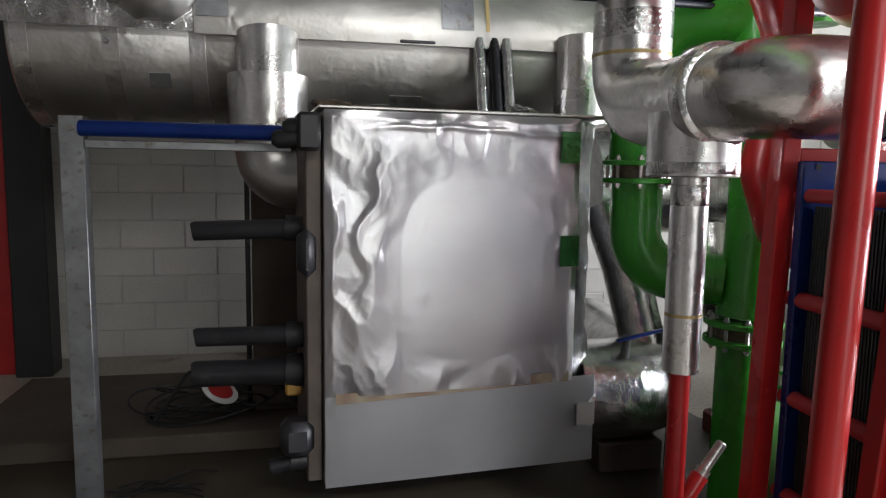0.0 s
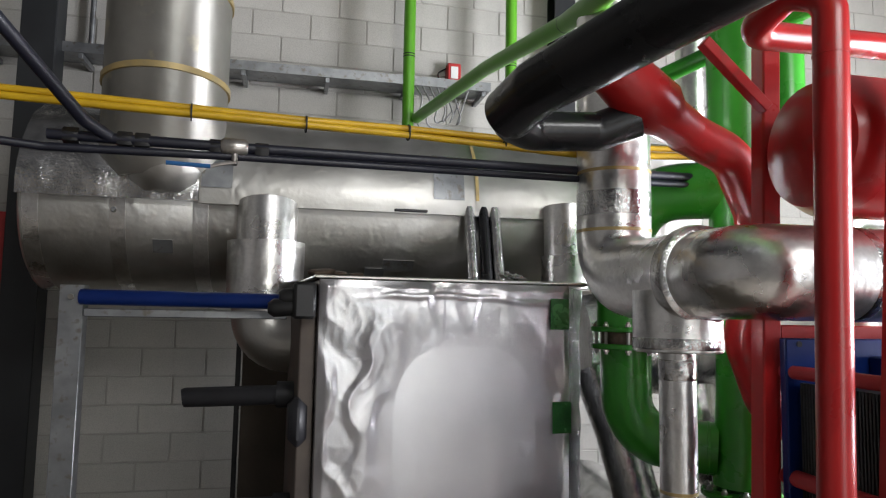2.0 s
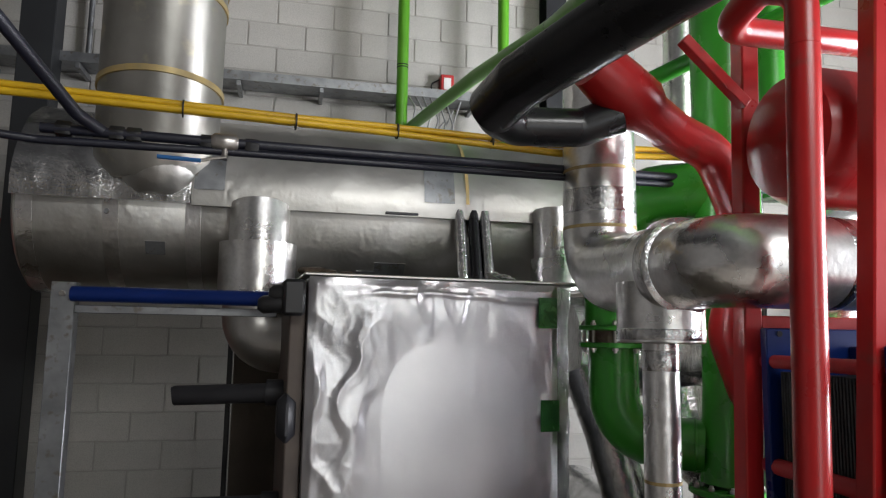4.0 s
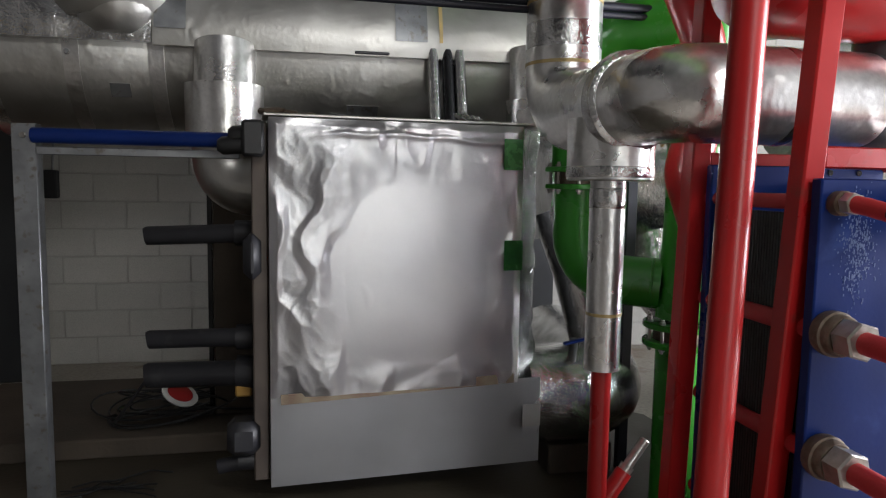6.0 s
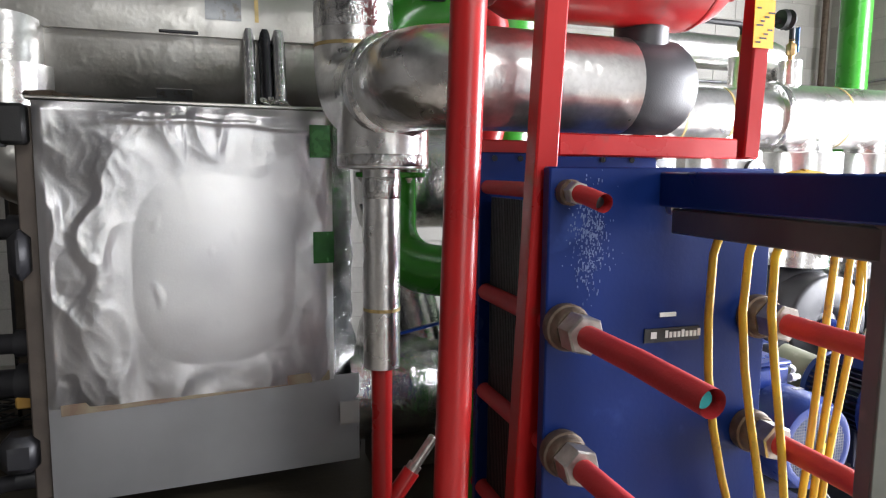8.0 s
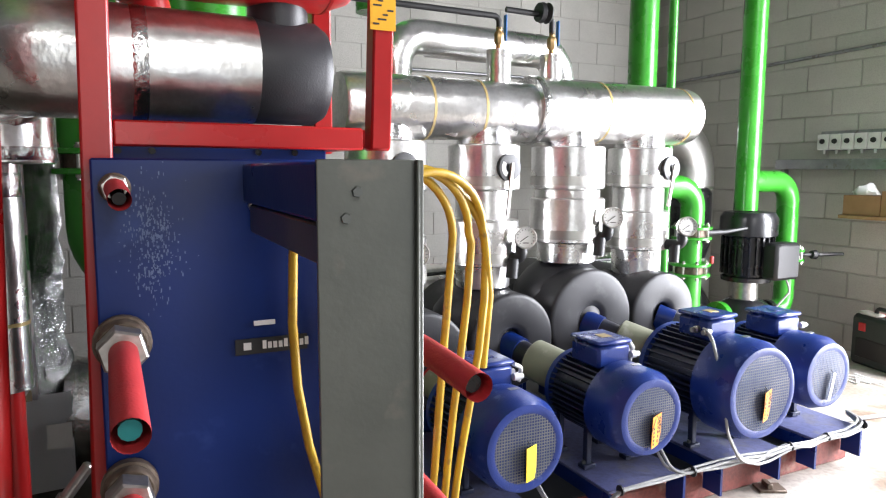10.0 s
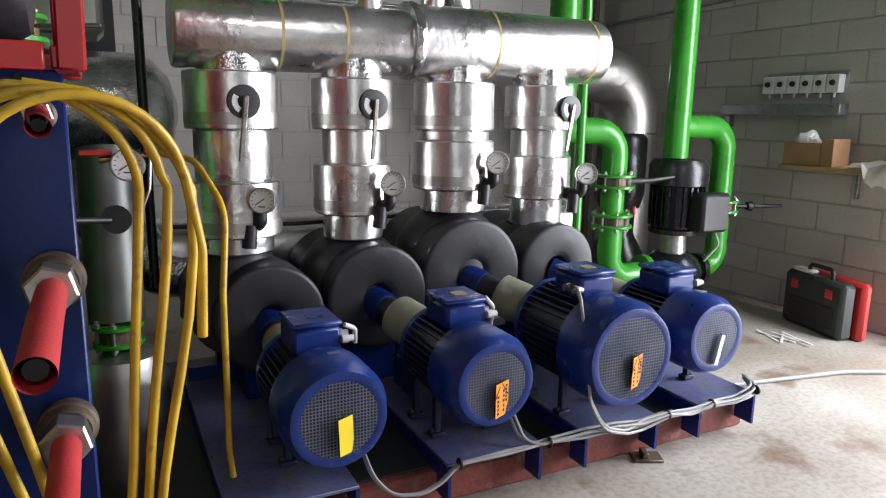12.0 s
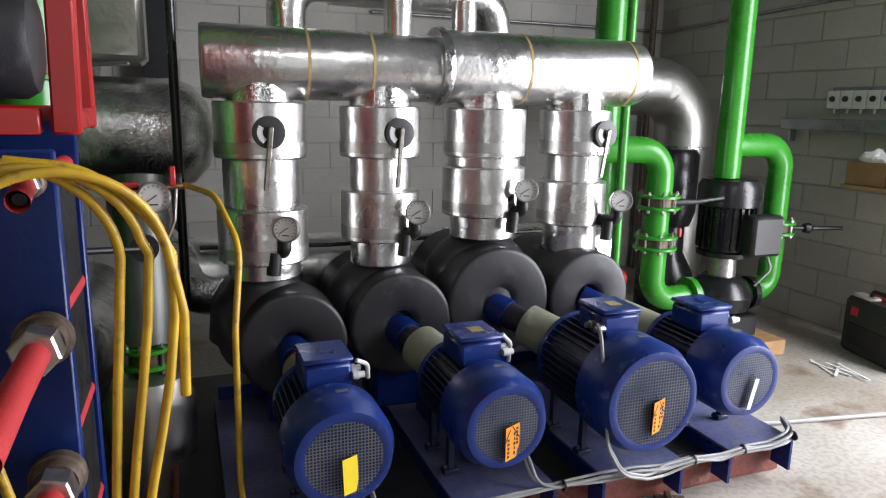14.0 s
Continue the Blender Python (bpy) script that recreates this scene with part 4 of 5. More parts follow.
# ---------- green valve line behind ----------
gv = thing("green_valve_line", "green painted pipe bends with bolted flange valves", "pipe", (1.7, 2.65, 0))
part("upper_bend", pipe([(1.69, 2.70, 1.43), (1.69, 2.70, 2.02), (2.08, 2.46, 2.02)], 0.12, 0.30, 30), GREEN, gv)
flange(gv, "flange", (1.69, 2.70, 1.40), (0, 0, 1), 0.145, 0.022, GREEN, 8)
part("bend", pipe([(1.69, 2.70, 1.37), (1.69, 2.70, 0.985), (1.99, 2.51, 0.965)], 0.105, 0.21, 28), GREEN, gv)
part("weld_seam", turned((1.955, 2.532, 0.968), (0.85, -0.53, -0.03), [(0, 0.1045), (0.003, 0.108), (0.009, 0.108), (0.012, 0.1045)], 28), GREEN, gv)
part("riser", pipe([(2.085, 2.45, 4.95), (2.085, 2.45, 1.63)], 0.13, None, 32), GREEN, gv)
flange(gv, "flange", (2.085, 2.45, 1.595), (0, 0, 1), 0.16, 0.02, GREEN, 8, BRASS)
part("tee_pipe", pipe([(2.085, 2.45, 1.56), (2.085, 2.45, 1.2), (2.06, 2.45, 0.83)], 0.115, None, 28), GREEN, gv)
flange(gv, "flange", (2.05, 2.45, 0.77), (0, 0, 1), 0.15, 0.024, GREEN, 10)
part("lower_drop", pipe([(2.05, 2.45, 0.735), (2.05, 2.45, 0.0)], 0.095, None, 28), GREEN, gv)
part("valve_lever", boxm((0, -0.012, -0.006), (0.19, 0.012, 0.006), 0.003, pose(2.21, 2.40, 1.60, 0, -4, -8)), STEEL_DULL, gv, "dull steel valve lever")
run("green_pipe", "wide green pipe rising to the ceiling", [(3.05, 3.35, 2.2), (3.05, 3.35, 5.0)], 0.10, GREEN, None, 28)
run("green_pipe", "thin green pipe crossing overhead", [(1.90, 2.90, 2.585), (1.96, 2.80, 2.613), (2.19, 2.50, 2.706), (2.75, 1.7, 2.95)], 0.04, GREEN, None, 16)
run("insulated_pipe", "foil-wrapped vertical pipe behind the red frame", [(2.62, 3.6, 2.4), (2.62, 3.6, 4.98)], 0.11, FOIL, None, 28)
low = thing("insulated_elbow", "crumpled foil-wrapped low pipe bend near the floor", "pipe", (1.95, 3.0, 0.1))
part("bend", pipe([(1.55, 3.0, 0.375), (1.93, 2.98, 0.375), (2.02, 3.25, 0.38), (2.02, 3.9, 0.40)], 0.235, 0.2, 32), FOIL_CRUMPLED, low)
part("upper_bend", pipe([(1.75, 3.15, 1.25), (1.85, 3.1, 0.95), (1.95, 3.05, 0.55)], 0.11, 0.15, 24), FOIL_CRUMPLED, low)
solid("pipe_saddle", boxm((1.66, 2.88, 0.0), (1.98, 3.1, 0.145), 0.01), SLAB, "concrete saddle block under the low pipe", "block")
blv = thing("blue_handle_valve", "valve with a blue painted hand lever", "valve", (1.8, 2.85, 0.62))
part("lever", boxm((-0.14, -0.012, 0), (0.16, 0.012, 0.014), 0.004, pose(1.83, 2.83, 0.665, 0, -9, 6)), BLUE, blv)
part("stem", pipe([(1.75, 2.86, 0.55), (1.75, 2.84, 0.665)], 0.02, None, 14), STEEL_DULL, blv)
solid("blue_post", boxm((2.012, 2.885, 0), (2.062, 2.925, 1.50), 0.003), NAVY, "dark blue upright steel bar", "post")

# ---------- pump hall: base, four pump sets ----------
# dark sheet laid over the plinth to paint the shade between the bases
solid("drip_tray", boxm((2.47, 1.83, 0.1262), (4.84, 3.28, 0.133), 0.002), DARK_STEEL, "dark sheet added as shade between the pump bases", "tray")
PLINTH = solid("pump_plinth", boxm((2.45, 1.79, 0), (4.86, 3.3, 0.125), 0.012), RED_PLINTH, "red painted concrete plinth under the pumps", "plinth")
SETS = [
    # x of motor, end y, axis z, cowl radius, grille radius, riser x, volute radius, plate x0, x1, tag material
    (2.955, 1.68, 0.440, 0.172, 0.122, 2.845, 0.218, 2.62, 3.02, "yellow"),
    (3.490, 1.66, 0.470, 0.168, 0.113, 3.345, 0.222, 3.33, 3.71, "orange"),
    (4.045, 1.63, 0.490, 0.205, 0.155, 3.835, 0.245, 3.90, 4.26, "orange"),
    (4.550, 1.70, 0.478, 0.165, 0.112, 4.305, 0.21, 4.48, 4.81, "white"),
]
RISERS = [
    # steps of (z low, z high, radius)
    [(1.28, 1.50, 0.182), (1.08, 1.28, 0.152), (0.86, 1.08, 0.182), (0.79, 0.86, 0.148)],
    [(1.28, 1.49, 0.172), (1.14, 1.28, 0.130), (0.925, 1.14, 0.170), (0.815, 0.925, 0.130)],
    [(1.28, 1.49, 0.185), (1.235, 1.28, 0.165), (1.015, 1.235, 0.188), (0.91, 1.015, 0.150)],
    [(1.285, 1.49, 0.168), (1.16, 1.285, 0.135), (0.955, 1.16, 0.165), (0.82, 0.955, 0.130)],
]
GAUGES = [(2.905, 2.50, 1.015), (3.443, 2.49, 1.065), (3.935, 2.475, 1.145), (4.43, 2.475, 1.085)]


def pressure_gauge(parent, c, axis, r):
    """A dial gauge with its case, glass, needle and ticks."""
    c, axis = Vector(c), Vector(axis).normalized()
    q = axis.to_track_quat("Z", "Y").to_matrix().to_4x4()
    m = Matrix.Translation(c) @ q
    body = part("gauge_case", turned(c - axis * 0.03, axis, [(0, r * 0.85), (0.004, r), (0.03, r), (0.034, r * 0.96), (0.034, r * 0.88), (0.026, r * 0.87)], 36), STEEL, parent, "steel-rimmed gauge case")
    part("dial", turned(c - axis * 0.004, axis, [(0, r * 0.87), (0.001, r * 0.87)], 32), DIAL, body, "white dial")
    b = bmesh.new()
    for k in range(13):
        a = radians(-45 + 22.5 * k)
        box(b, (r * 0.66, -0.0012, 0), (r * 0.80, 0.0012, 0.0006), 0, m @ Matrix.Translation((0, 0, -0.0026)) @ Matrix.Rotation(a, 4, "Z"))
    box(b, (-r * 0.25, -0.0016, 0), (r * 0.62, 0.0016, 0.0008), 0, m @ Matrix.Translation((0, 0, -0.002)) @ Matrix.Rotation(radians(215), 4, "Z"))
    box(b, (-r * 0.25, -r * 0.5, 0), (r * 0.25, -r * 0.42, 0.0006), 0, m @ Matrix.Translation((0, 0, -0.0026)))
    part("needle", b, INK, body)
    return body


GRILLE = material("dusty_blue_wire", (0.20, 0.21, 0.26), (0.10, 0.12, 0.19), 0.4, 0.3, 8, 90)
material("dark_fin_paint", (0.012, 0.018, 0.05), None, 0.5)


def motor(i, xc, ye, zc, R, rg, px0, px1, tag):
    mt = thing("electric_motor", ("large " if R > 0.19 else "") + "blue electric motor with meshed fan cowl on a base", "motor", (xc, ye, 0.2), 0, "pump motors")
    L = 0.26 if R < 0.19 else 0.30
    y0 = ye + 0.19
    part("fan_cowl", turned((xc, ye, zc), (0, 1, 0), [(0.004, rg), (0.0, rg + 0.008), (0.004, rg + 0.03), (0.03, R - 0.012), (0.055, R), (0.19, R), (0.19, R - 0.012), (0.02, rg), (0.004, rg)], 52), MOTOR_BLUE, mt, "rounded blue fan cowl")
    part("grille_back", turned((xc, ye + 0.03, zc), (0, 1, 0), [(0, rg), (0.004, rg)], 40), BLACK, mt)
    b = bmesh.new()
    n = 11 if R < 0.19 else 13
    for k in range(-n, n + 1):
        o = rg * k / (n + 0.5)
        h = math.sqrt(max(0, rg * rg - o * o))
        if h > 0.012:
            box(b, (xc + o - 0.0016, ye + 0.003, zc - h), (xc + o + 0.0018, ye + 0.006, zc + h), 0)
            box(b, (xc - h, ye + 0.0035, zc + o - 0.0018), (xc + h, ye + 0.0065, zc + o + 0.0018), 0)
    part("grille", b, GRILLE, mt, "square fan grille mesh")
    rb = R - 0.045
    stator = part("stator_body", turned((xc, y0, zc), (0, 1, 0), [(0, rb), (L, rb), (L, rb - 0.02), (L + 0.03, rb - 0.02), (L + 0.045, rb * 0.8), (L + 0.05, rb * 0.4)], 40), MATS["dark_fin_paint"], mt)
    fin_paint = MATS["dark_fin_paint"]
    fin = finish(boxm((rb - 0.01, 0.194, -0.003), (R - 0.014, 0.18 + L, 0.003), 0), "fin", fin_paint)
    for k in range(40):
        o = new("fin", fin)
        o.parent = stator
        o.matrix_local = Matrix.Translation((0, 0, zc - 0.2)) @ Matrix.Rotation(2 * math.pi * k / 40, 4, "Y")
    part("end_shield", turned((xc, y0 + L, zc), (0, 1, 0), [(0, R - 0.02), (0.02, R - 0.015), (0.035, R - 0.03), (0.04, rb * 0.5)], 40), MOTOR_BLUE, mt)
    big = R > 0.19
    tb = part("terminal_box", boxm((xc - 0.085, y0 + 0.02, zc + R - 0.035), (xc + 0.075, y0 + 0.20, zc + R + 0.055), 0.012), MOTOR_BLUE, mt, "blue terminal box")
    part("lid", boxm((xc - 0.09, y0 + 0.015, zc + R + 0.057), (xc + 0.08, y0 + 0.205, zc + R + 0.075), 0.008), MOTOR_BLUE, tb)
    part("label_plate", boxm((xc - 0.02, y0 + 0.08, zc + R + 0.0755), (xc + 0.03, y0 + 0.13, zc + R + 0.077), 0), GLUE if i in (1, 2) else MOTOR_BLUE, tb)
    for k in (-1, 1):
        part("cable_gland", turned((xc - 0.085 if big else xc + 0.075, y0 + 0.05 + 0.03 * k, zc + R + 0.01), (-1 if big else 1, 0, 0), [(0, 0.014), (0.02, 0.016), (0.022, 0.011), (0.04, 0.011)], 10), STEEL if big else WHITE, tb)
    for sx in (-1, 1):
        for yy in (y0 + 0.05, y0 + L - 0.03):
            b = boxm((xc + sx * R * 0.62 - 0.028, yy - 0.022, 0.203), (xc + sx * R * 0.62 + 0.028, yy + 0.022, 0.222), 0.003)
            box(b, (xc + sx * R * 0.62 - 0.012, yy - 0.014, 0.222), (xc + sx * R * 0.62 + 0.012, yy + 0.014, zc - rb * 0.55), 0.003)
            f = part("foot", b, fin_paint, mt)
            part("bolt", hexnut(bmesh.new(), (xc + sx * (R * 0.62 + 0.016), yy, 0.222), (0, 0, 1), 0.009, 0.012), STEEL_DULL, f)
    part("cowl_label", boxm((-0.02, -0.012, 0), (0.02, 0.012, 0.001), 0, Matrix.Translation((xc + 0.02, ye + 0.12, zc + R + 0.0003))), GALV, mt)
    # paper tag hanging on the grille
    mats = {"yellow": YELLOW, "orange": ORANGE, "white": WHITE}
    cards = {"yellow": "blank bright yellow paper tag", "orange": "orange paper tag with black handwriting", "white": "narrow pale paper tag"}
    tg = thing("paper_tag", cards[tag] + " tied to the fan grille", "tag", (xc, ye - 0.01, zc - 0.06))
    w = {"yellow": 0.052, "orange": 0.062, "white": 0.03}[tag]
    m = pose(xc + (0.012 if tag != "white" else 0.02), ye - 0.012, zc + 0.012, 4, -5 if tag != "white" else 14, 18)
    part("card", boxm((-w / 2, -0.001, -0.125), (w / 2, 0.001, 0), 0, m), mats[tag], tg)
    if tag == "orange":
        b = bmesh.new()
        for k in range(5):
            box(b, (-0.023, -0.0022, -0.115 + 0.0155 * k), (-0.015, -0.0012, -0.106 + 0.0155 * k), 0, m)
            box(b, (0.004 + 0.002 * (k % 2), -0.0022, -0.11 + 0.018 * k), (0.011, -0.0012, -0.099 + 0.018 * k), 0, m)
            box(b, (0.016, -0.0022, -0.075 + 0.0135 * k), (0.024, -0.0012, -0.066 + 0.0135 * k), 0, m)
        box(b, (-0.006, -0.0022, -0.075), (-0.003, -0.0012, -0.015), 0, m @ pose(0, 0, 0, 0, 28, 0))
        box(b, (-0.004, -0.0022, -0.06), (-0.001, -0.0012, 0.0), 0, m @ pose(0, 0, 0, 0, -32, 0))
        part("writing", b, INK, tg)
    part("string", pipe([m @ Vector((0, 0, -0.008)), (xc + 0.002, ye - 0.002, zc + 0.03)], 0.0012, None, 6), INK, tg)
    return mt


for i, (xc, ye, zc, R, rg, rx, rv, px0, px1, tag) in enumerate(SETS):
    motor(i, xc, ye, zc, R, rg, px0, px1, tag)
    L = 0.26 if R < 0.19 else 0.30
    ym = ye + 0.19 + L + 0.03
    # coupling guard and pump
    pm = thing("pump", "pump wrapped in black foam with a ring-shaped casing", "pump", (rx, 2.6, 0.2), 0, "pumps")
    vx = (2.925, 3.375, 3.825, 4.29)[i]
    vz = (0.545, 0.59, 0.65, 0.64)[i]
    near, far = Vector((xc, ym - 0.03, zc + 0.015)), Vector((vx, 2.46, vz - 0.035))
    rg2 = (0.078, 0.092, 0.092, 0.085)[i]
    part("coupling_guard", turned(near, far - near, [(0, rg2 * 0.9), (0.01, rg2), ((far - near).length * 0.62, rg2), ((far - near).length * 0.64, rg2 * 0.85)], 32), OLIVE, pm, "olive grey coupling guard")
    part("bearing_bracket", pipe([near.lerp(far, 0.6), far], [0.055, 0.064], None, 16), NAVY, pm, "dark bearing bracket")
    part("bracket_collar", turned(far - (far - near).normalized() * 0.06, far - near, [(0, 0.068), (0.085, 0.072), (0.09, 0.05)], 18), BLUE, pm, "blue bracket collar")
    if i == 0:
        part("red_mark", turned(near.lerp(far, 0.66), far - near, [(0, 0.062), (0.02, 0.063)], 18), RED, pm)
    prof = [(0.05, rv * 0.22), (0.022, rv * 0.24), (0.006, rv * 0.30), (0.0, rv * 0.40), (0.0, rv * 0.91), (0.003, rv * 0.96), (0.009, rv * 0.99), (0.018, rv), (0.22, rv), (0.26, rv * 0.9), (0.27, rv * 0.5)]
    part("foam_casing", turned((vx, 2.44, vz), (0, 1, 0), prof, 48), FOAM, pm, "ring-shaped black foam casing")
    part("foam_shoulder", turned((rx, 2.71, vz - 0.02), (0, 0, 1), [(0, rv * 1.08), (rv * 0.6, rv * 1.02), (rv * 0.95, rv * 0.75), (RISERS[i][-1][0] - vz + 0.02, 0.125), (RISERS[i][-1][0] - vz + 0.03, 0.125)], 40), FOAM, pm, "rounded foam shoulder")
    part("rear_foam", pipe([(rx, 2.66, vz), (rx, 3.05, vz)], rv * 0.95, None, 32), FOAM, pm)
    part("casing_foot", boxm((vx - 0.1, 2.5, 0.2), (vx + 0.1, 2.75, vz - rv * 0.75), 0.01), BLUE, pm)
    b = boxm((vx + 0.06, 2.2, 0.205), (vx + 0.09, 2.43, 0.33), 0.006)
    part("bracket_foot", b, BLUE, pm)
    # insulated riser with butterfly valve and gauge
    rs = thing("insulated_riser", "stepped foil-wrapped riser pipe with lever valve and gauge", "pipe", (rx, 2.68, 0.8), 0, "pump risers")
    for k, (z0, z1, r) in enumerate(RISERS[i]):
        r *= 1.0
        part("foil_jacket", turned((rx, 2.68, z0), (0, 0, 1), [(0, r * 0.8), (0, r - 0.006), (0.006, r), (z1 - z0 - 0.006, r), (z1 - z0, r - 0.006), (z1 - z0, r * 0.7)], 44), FOIL, rs)
        if k in (0, 2):
            part("tape_ring", turned((rx, 2.68, z0 + 0.02), (0, 0, 1), [(0, r + 0.0012), (0.045, r + 0.0012)], 44), FOIL_DULL, rs)
    part("cone", turned((rx, 2.68, 1.485), (0, 0, 1), [(0, 0.135), (0.03, 0.13), (0.10, 0.115), (0.12, 0.11)], 36), FOIL_CRUMPLED, rs)
    hz = 1.385
    rr = RISERS[i][0][2]
    lx = rx + (0.012, 0.03, 0.06, 0.055)[i]
    hd = None if i == 2 else part("lever_plate", turned((lx, 2.68 - rr + 0.006, hz), (0.12, -1, 0), [(0, 0.062), (0.02, 0.062), (0.022, 0.05), (0.022, 0.02)], 30), RUBBER, rs, "round black valve index plate")
    b = bmesh.new()
    for k in range(8):
        a = radians(150 + 12 * k)
        box(b, (0.026, -0.004, -0.004), (0.047, 0.0, 0.004), 0, Matrix.Translation((lx + 0.002, 2.68 - rr - 0.018, hz)) @ Matrix.Rotation(-a, 4, "Y"))
    if hd:
        tagged(part("notch", b, WHITE, hd), kind="stuff")
    ln = 0.235 if i < 3 else 0.21
    if hd:
        part("lever", boxm((-0.010, -0.006, -ln), (0.010, 0.006, 0.012), 0.004, pose(lx + 0.006, 2.68 - rr - 0.028, hz + 0.01, 6, (5, 2, 3, 4)[i], 5)), STEEL, hd, "flat steel lever")
    gx, gy, gz = GAUGES[i]
    pressure_gauge(rs, (gx, gy - 0.035, gz), (-0.42, -0.88, 0.14), 0.052)
    part("gauge_elbow", pipe([(rx + 0.03, 2.58, gz - 0.10), (gx + 0.0, gy + 0.0, gz - 0.10), (gx, gy, gz - 0.02)], 0.028, 0.03, 16), RUBBER, rs, "black foam gauge elbow")
    part("gauge_tail", pipe([(gx - 0.035, gy + 0.015, gz - 0.10), (gx - 0.045, gy + 0.01, gz - 0.19)], 0.028, None, 16), RUBBER, rs)
    # base plate of this set
    bs = thing("motor_base", "dusty blue steel base plate on the red plinth", "base", ((px0 + px1) / 2, 2.2, 0.125), 0, "motor bases")
    part("deck", boxm((px0, 1.70, 0.188), (px1, 2.85, 0.20), 0.002), BASE_BLUE, bs)
    for x in (px0, px1 - 0.012):
        part("web", boxm((x, 1.70, 0.126 if x > px0 else 0.126), (x + 0.012, 2.85, 0.187), 0), BLUE, bs)
    for x in (px0 + 0.001, px1 - 0.013):
        part("end_tab", boxm((x, 1.695, 0.06), (x + 0.012, 1.785, 0.187), 0), BLUE, bs)
    part("rear_stop", boxm((px0 + 0.02, 2.80, 0.201), (px1 - 0.02, 2.84, 0.26), 0.004), BLUE, bs)

# header above the pumps
HY, HZ = 2.68, 1.655
hd1 = thing("insulated_header", "foil-wrapped header pipe with yellow tape rings", "pipe", (3.1, HY, HZ))
part("barrel", turned((2.63, HY, HZ - 0.005), (1, 0, 0), [(0, 0), (0, 0.135), (0.012, 0.142), (0.95, 0.140), (0.95, 0)], 48), FOIL, hd1)
hd2 = thing("insulated_header", "wider foil-wrapped header pipe with yellow tape rings", "pipe", (4.1, HY, HZ))
part("barrel", turned((3.585, HY, HZ + 0.01), (1, 0, 0), [(0, 0), (0, 0.145), (0.012, 0.158), (1.0, 0.152), (1.035, 0.143), (1.055, 0.11), (1.06, 0)], 48), FOIL, hd2)
part("seam_collar", turned((3.575, HY, HZ + 0.008), (1, 0, 0), [(0, 0.13), (0.004, 0.162), (0.03, 0.168), (0.05, 0.160)], 48), FOIL_CRUMPLED, hd2)
for o, x, r in ((hd1, 3.02, 0.1435), (hd1, 3.28, 0.1425), (hd2, 3.98, 0.1572), (hd2, 4.53, 0.1545)):
    part("tape_ring", turned((x, HY, HZ + (0.01 if o is hd2 else -0.005)), (1, 0, 0), [(0, r), (0.012, r)], 48), GLUE, o)
for x, r in ((3.42, 0.058), (3.72, 0.055)):
    st = thing("vent_stub", "foil-wrapped vent stub with brass ball valve on top", "valve", (x, HY, 1.78))
    part("jacket", turned((x, HY, 1.765), (0, 0, 1), [(0, r), (0.17, r), (0.17, 0.02)], 28), FOIL, st)
    part("nipple", pipe([(x, HY, 1.93), (x, HY, 2.04)], 0.014, None, 12), BRASS, st)
    part("valve_body", turned((x, HY, 1.96), (0, 0, 1), [(0, 0.018), (0.01, 0.024), (0.05, 0.024), (0.06, 0.018)], 8), BRASS, st)
    part("handle", boxm((x + 0.03, HY - 0.012, 1.98), (x + 0.04, HY + 0.012, 2.10), 0.003), BLUE_GRIP, st)
    part("pipe_tail", pipe([(x, HY, 2.03), (x, HY, 2.12), (x - 0.25, HY + 0.02, 2.13)] if x > 3.5 else [(x, HY, 2.03), (x, HY, 2.09), (x - 0.9, HY + 0.05, 2.11)], 0.014, 0.04, 12), RUBBER, st)
part("handwheel", turned((3.64, HY, 2.13), (1, 0, 0), [(0, 0.045), (0.02, 0.05), (0.035, 0.03), (0.05, 0.05), (0.06, 0.045)], 20), RUBBER, st)
up = thing("insulated_pipe", "foil-wrapped upper pipe with a bend above the header", "pipe", (3.0, 3.1, 1.9))
part("bend", pipe([(3.0, 2.95, 1.65), (3.0, 2.95, 2.02), (3.9, 3.05, 2.02)], 0.085, 0.14, 28), FOIL, up)
part("run", pipe([(3.2, 3.0, 2.02), (4.0, 3.05, 2.02), (4.1, 3.1, 1.6)], 0.09, 0.15, 28), FOIL, up)
sb = thing("insulated_pipe", "foil-wrapped low suction pipe running behind the pumps", "pipe", (3.6, 3.25, 0.7))
part("barrel", pipe([(2.55, 3.25, 0.68), (4.9, 3.25, 0.68)], 0.17, None, 36), FOIL, sb)
for x in (2.85, 3.345, 3.835, 4.305):
    part("support_leg", boxm((x - 0.04, 3.2, 0.126), (x + 0.04, 3.28, 0.53), 0.004), BLUE, sb)
run("cable_run", "thin black cable lying over the low pipe", [(2.6, 3.12, 0.83), (3.2, 3.08, 0.82), (3.9, 3.1, 0.83), (4.8, 3.1, 0.83)], 0.01, RUBBER, 0.3, 8)

# cables along the front of the base
cb = thing("cable_bundle", "grey cable bundle tied along the front of the base", "cables", (4.0, 1.68, 0.2))
LEADS = ([(3.06, 1.80, 0.27), (3.07, 1.72, 0.205), (3.12, 1.68, 0.15), (3.22, 1.665, 0.14), (3.29, 1.668, 0.165)], [(3.60, 1.77, 0.30), (3.61, 1.71, 0.225), (3.66, 1.685, 0.206)], [(3.93, 1.87, 0.71), (3.90, 1.80, 0.70), (3.86, 1.70, 0.55), (3.865, 1.665, 0.34), (3.93, 1.655, 0.225), (4.05, 1.665, 0.185)])
WAY = [(3.36, 0.204), (3.55, 0.2), (3.72, 0.207), (3.88, 0.203), (4.02, 0.197), (4.15, 0.19), (4.28, 0.206), (4.41, 0.194), (4.52, 0.206), (4.66, 0.196), (4.78, 0.22)]
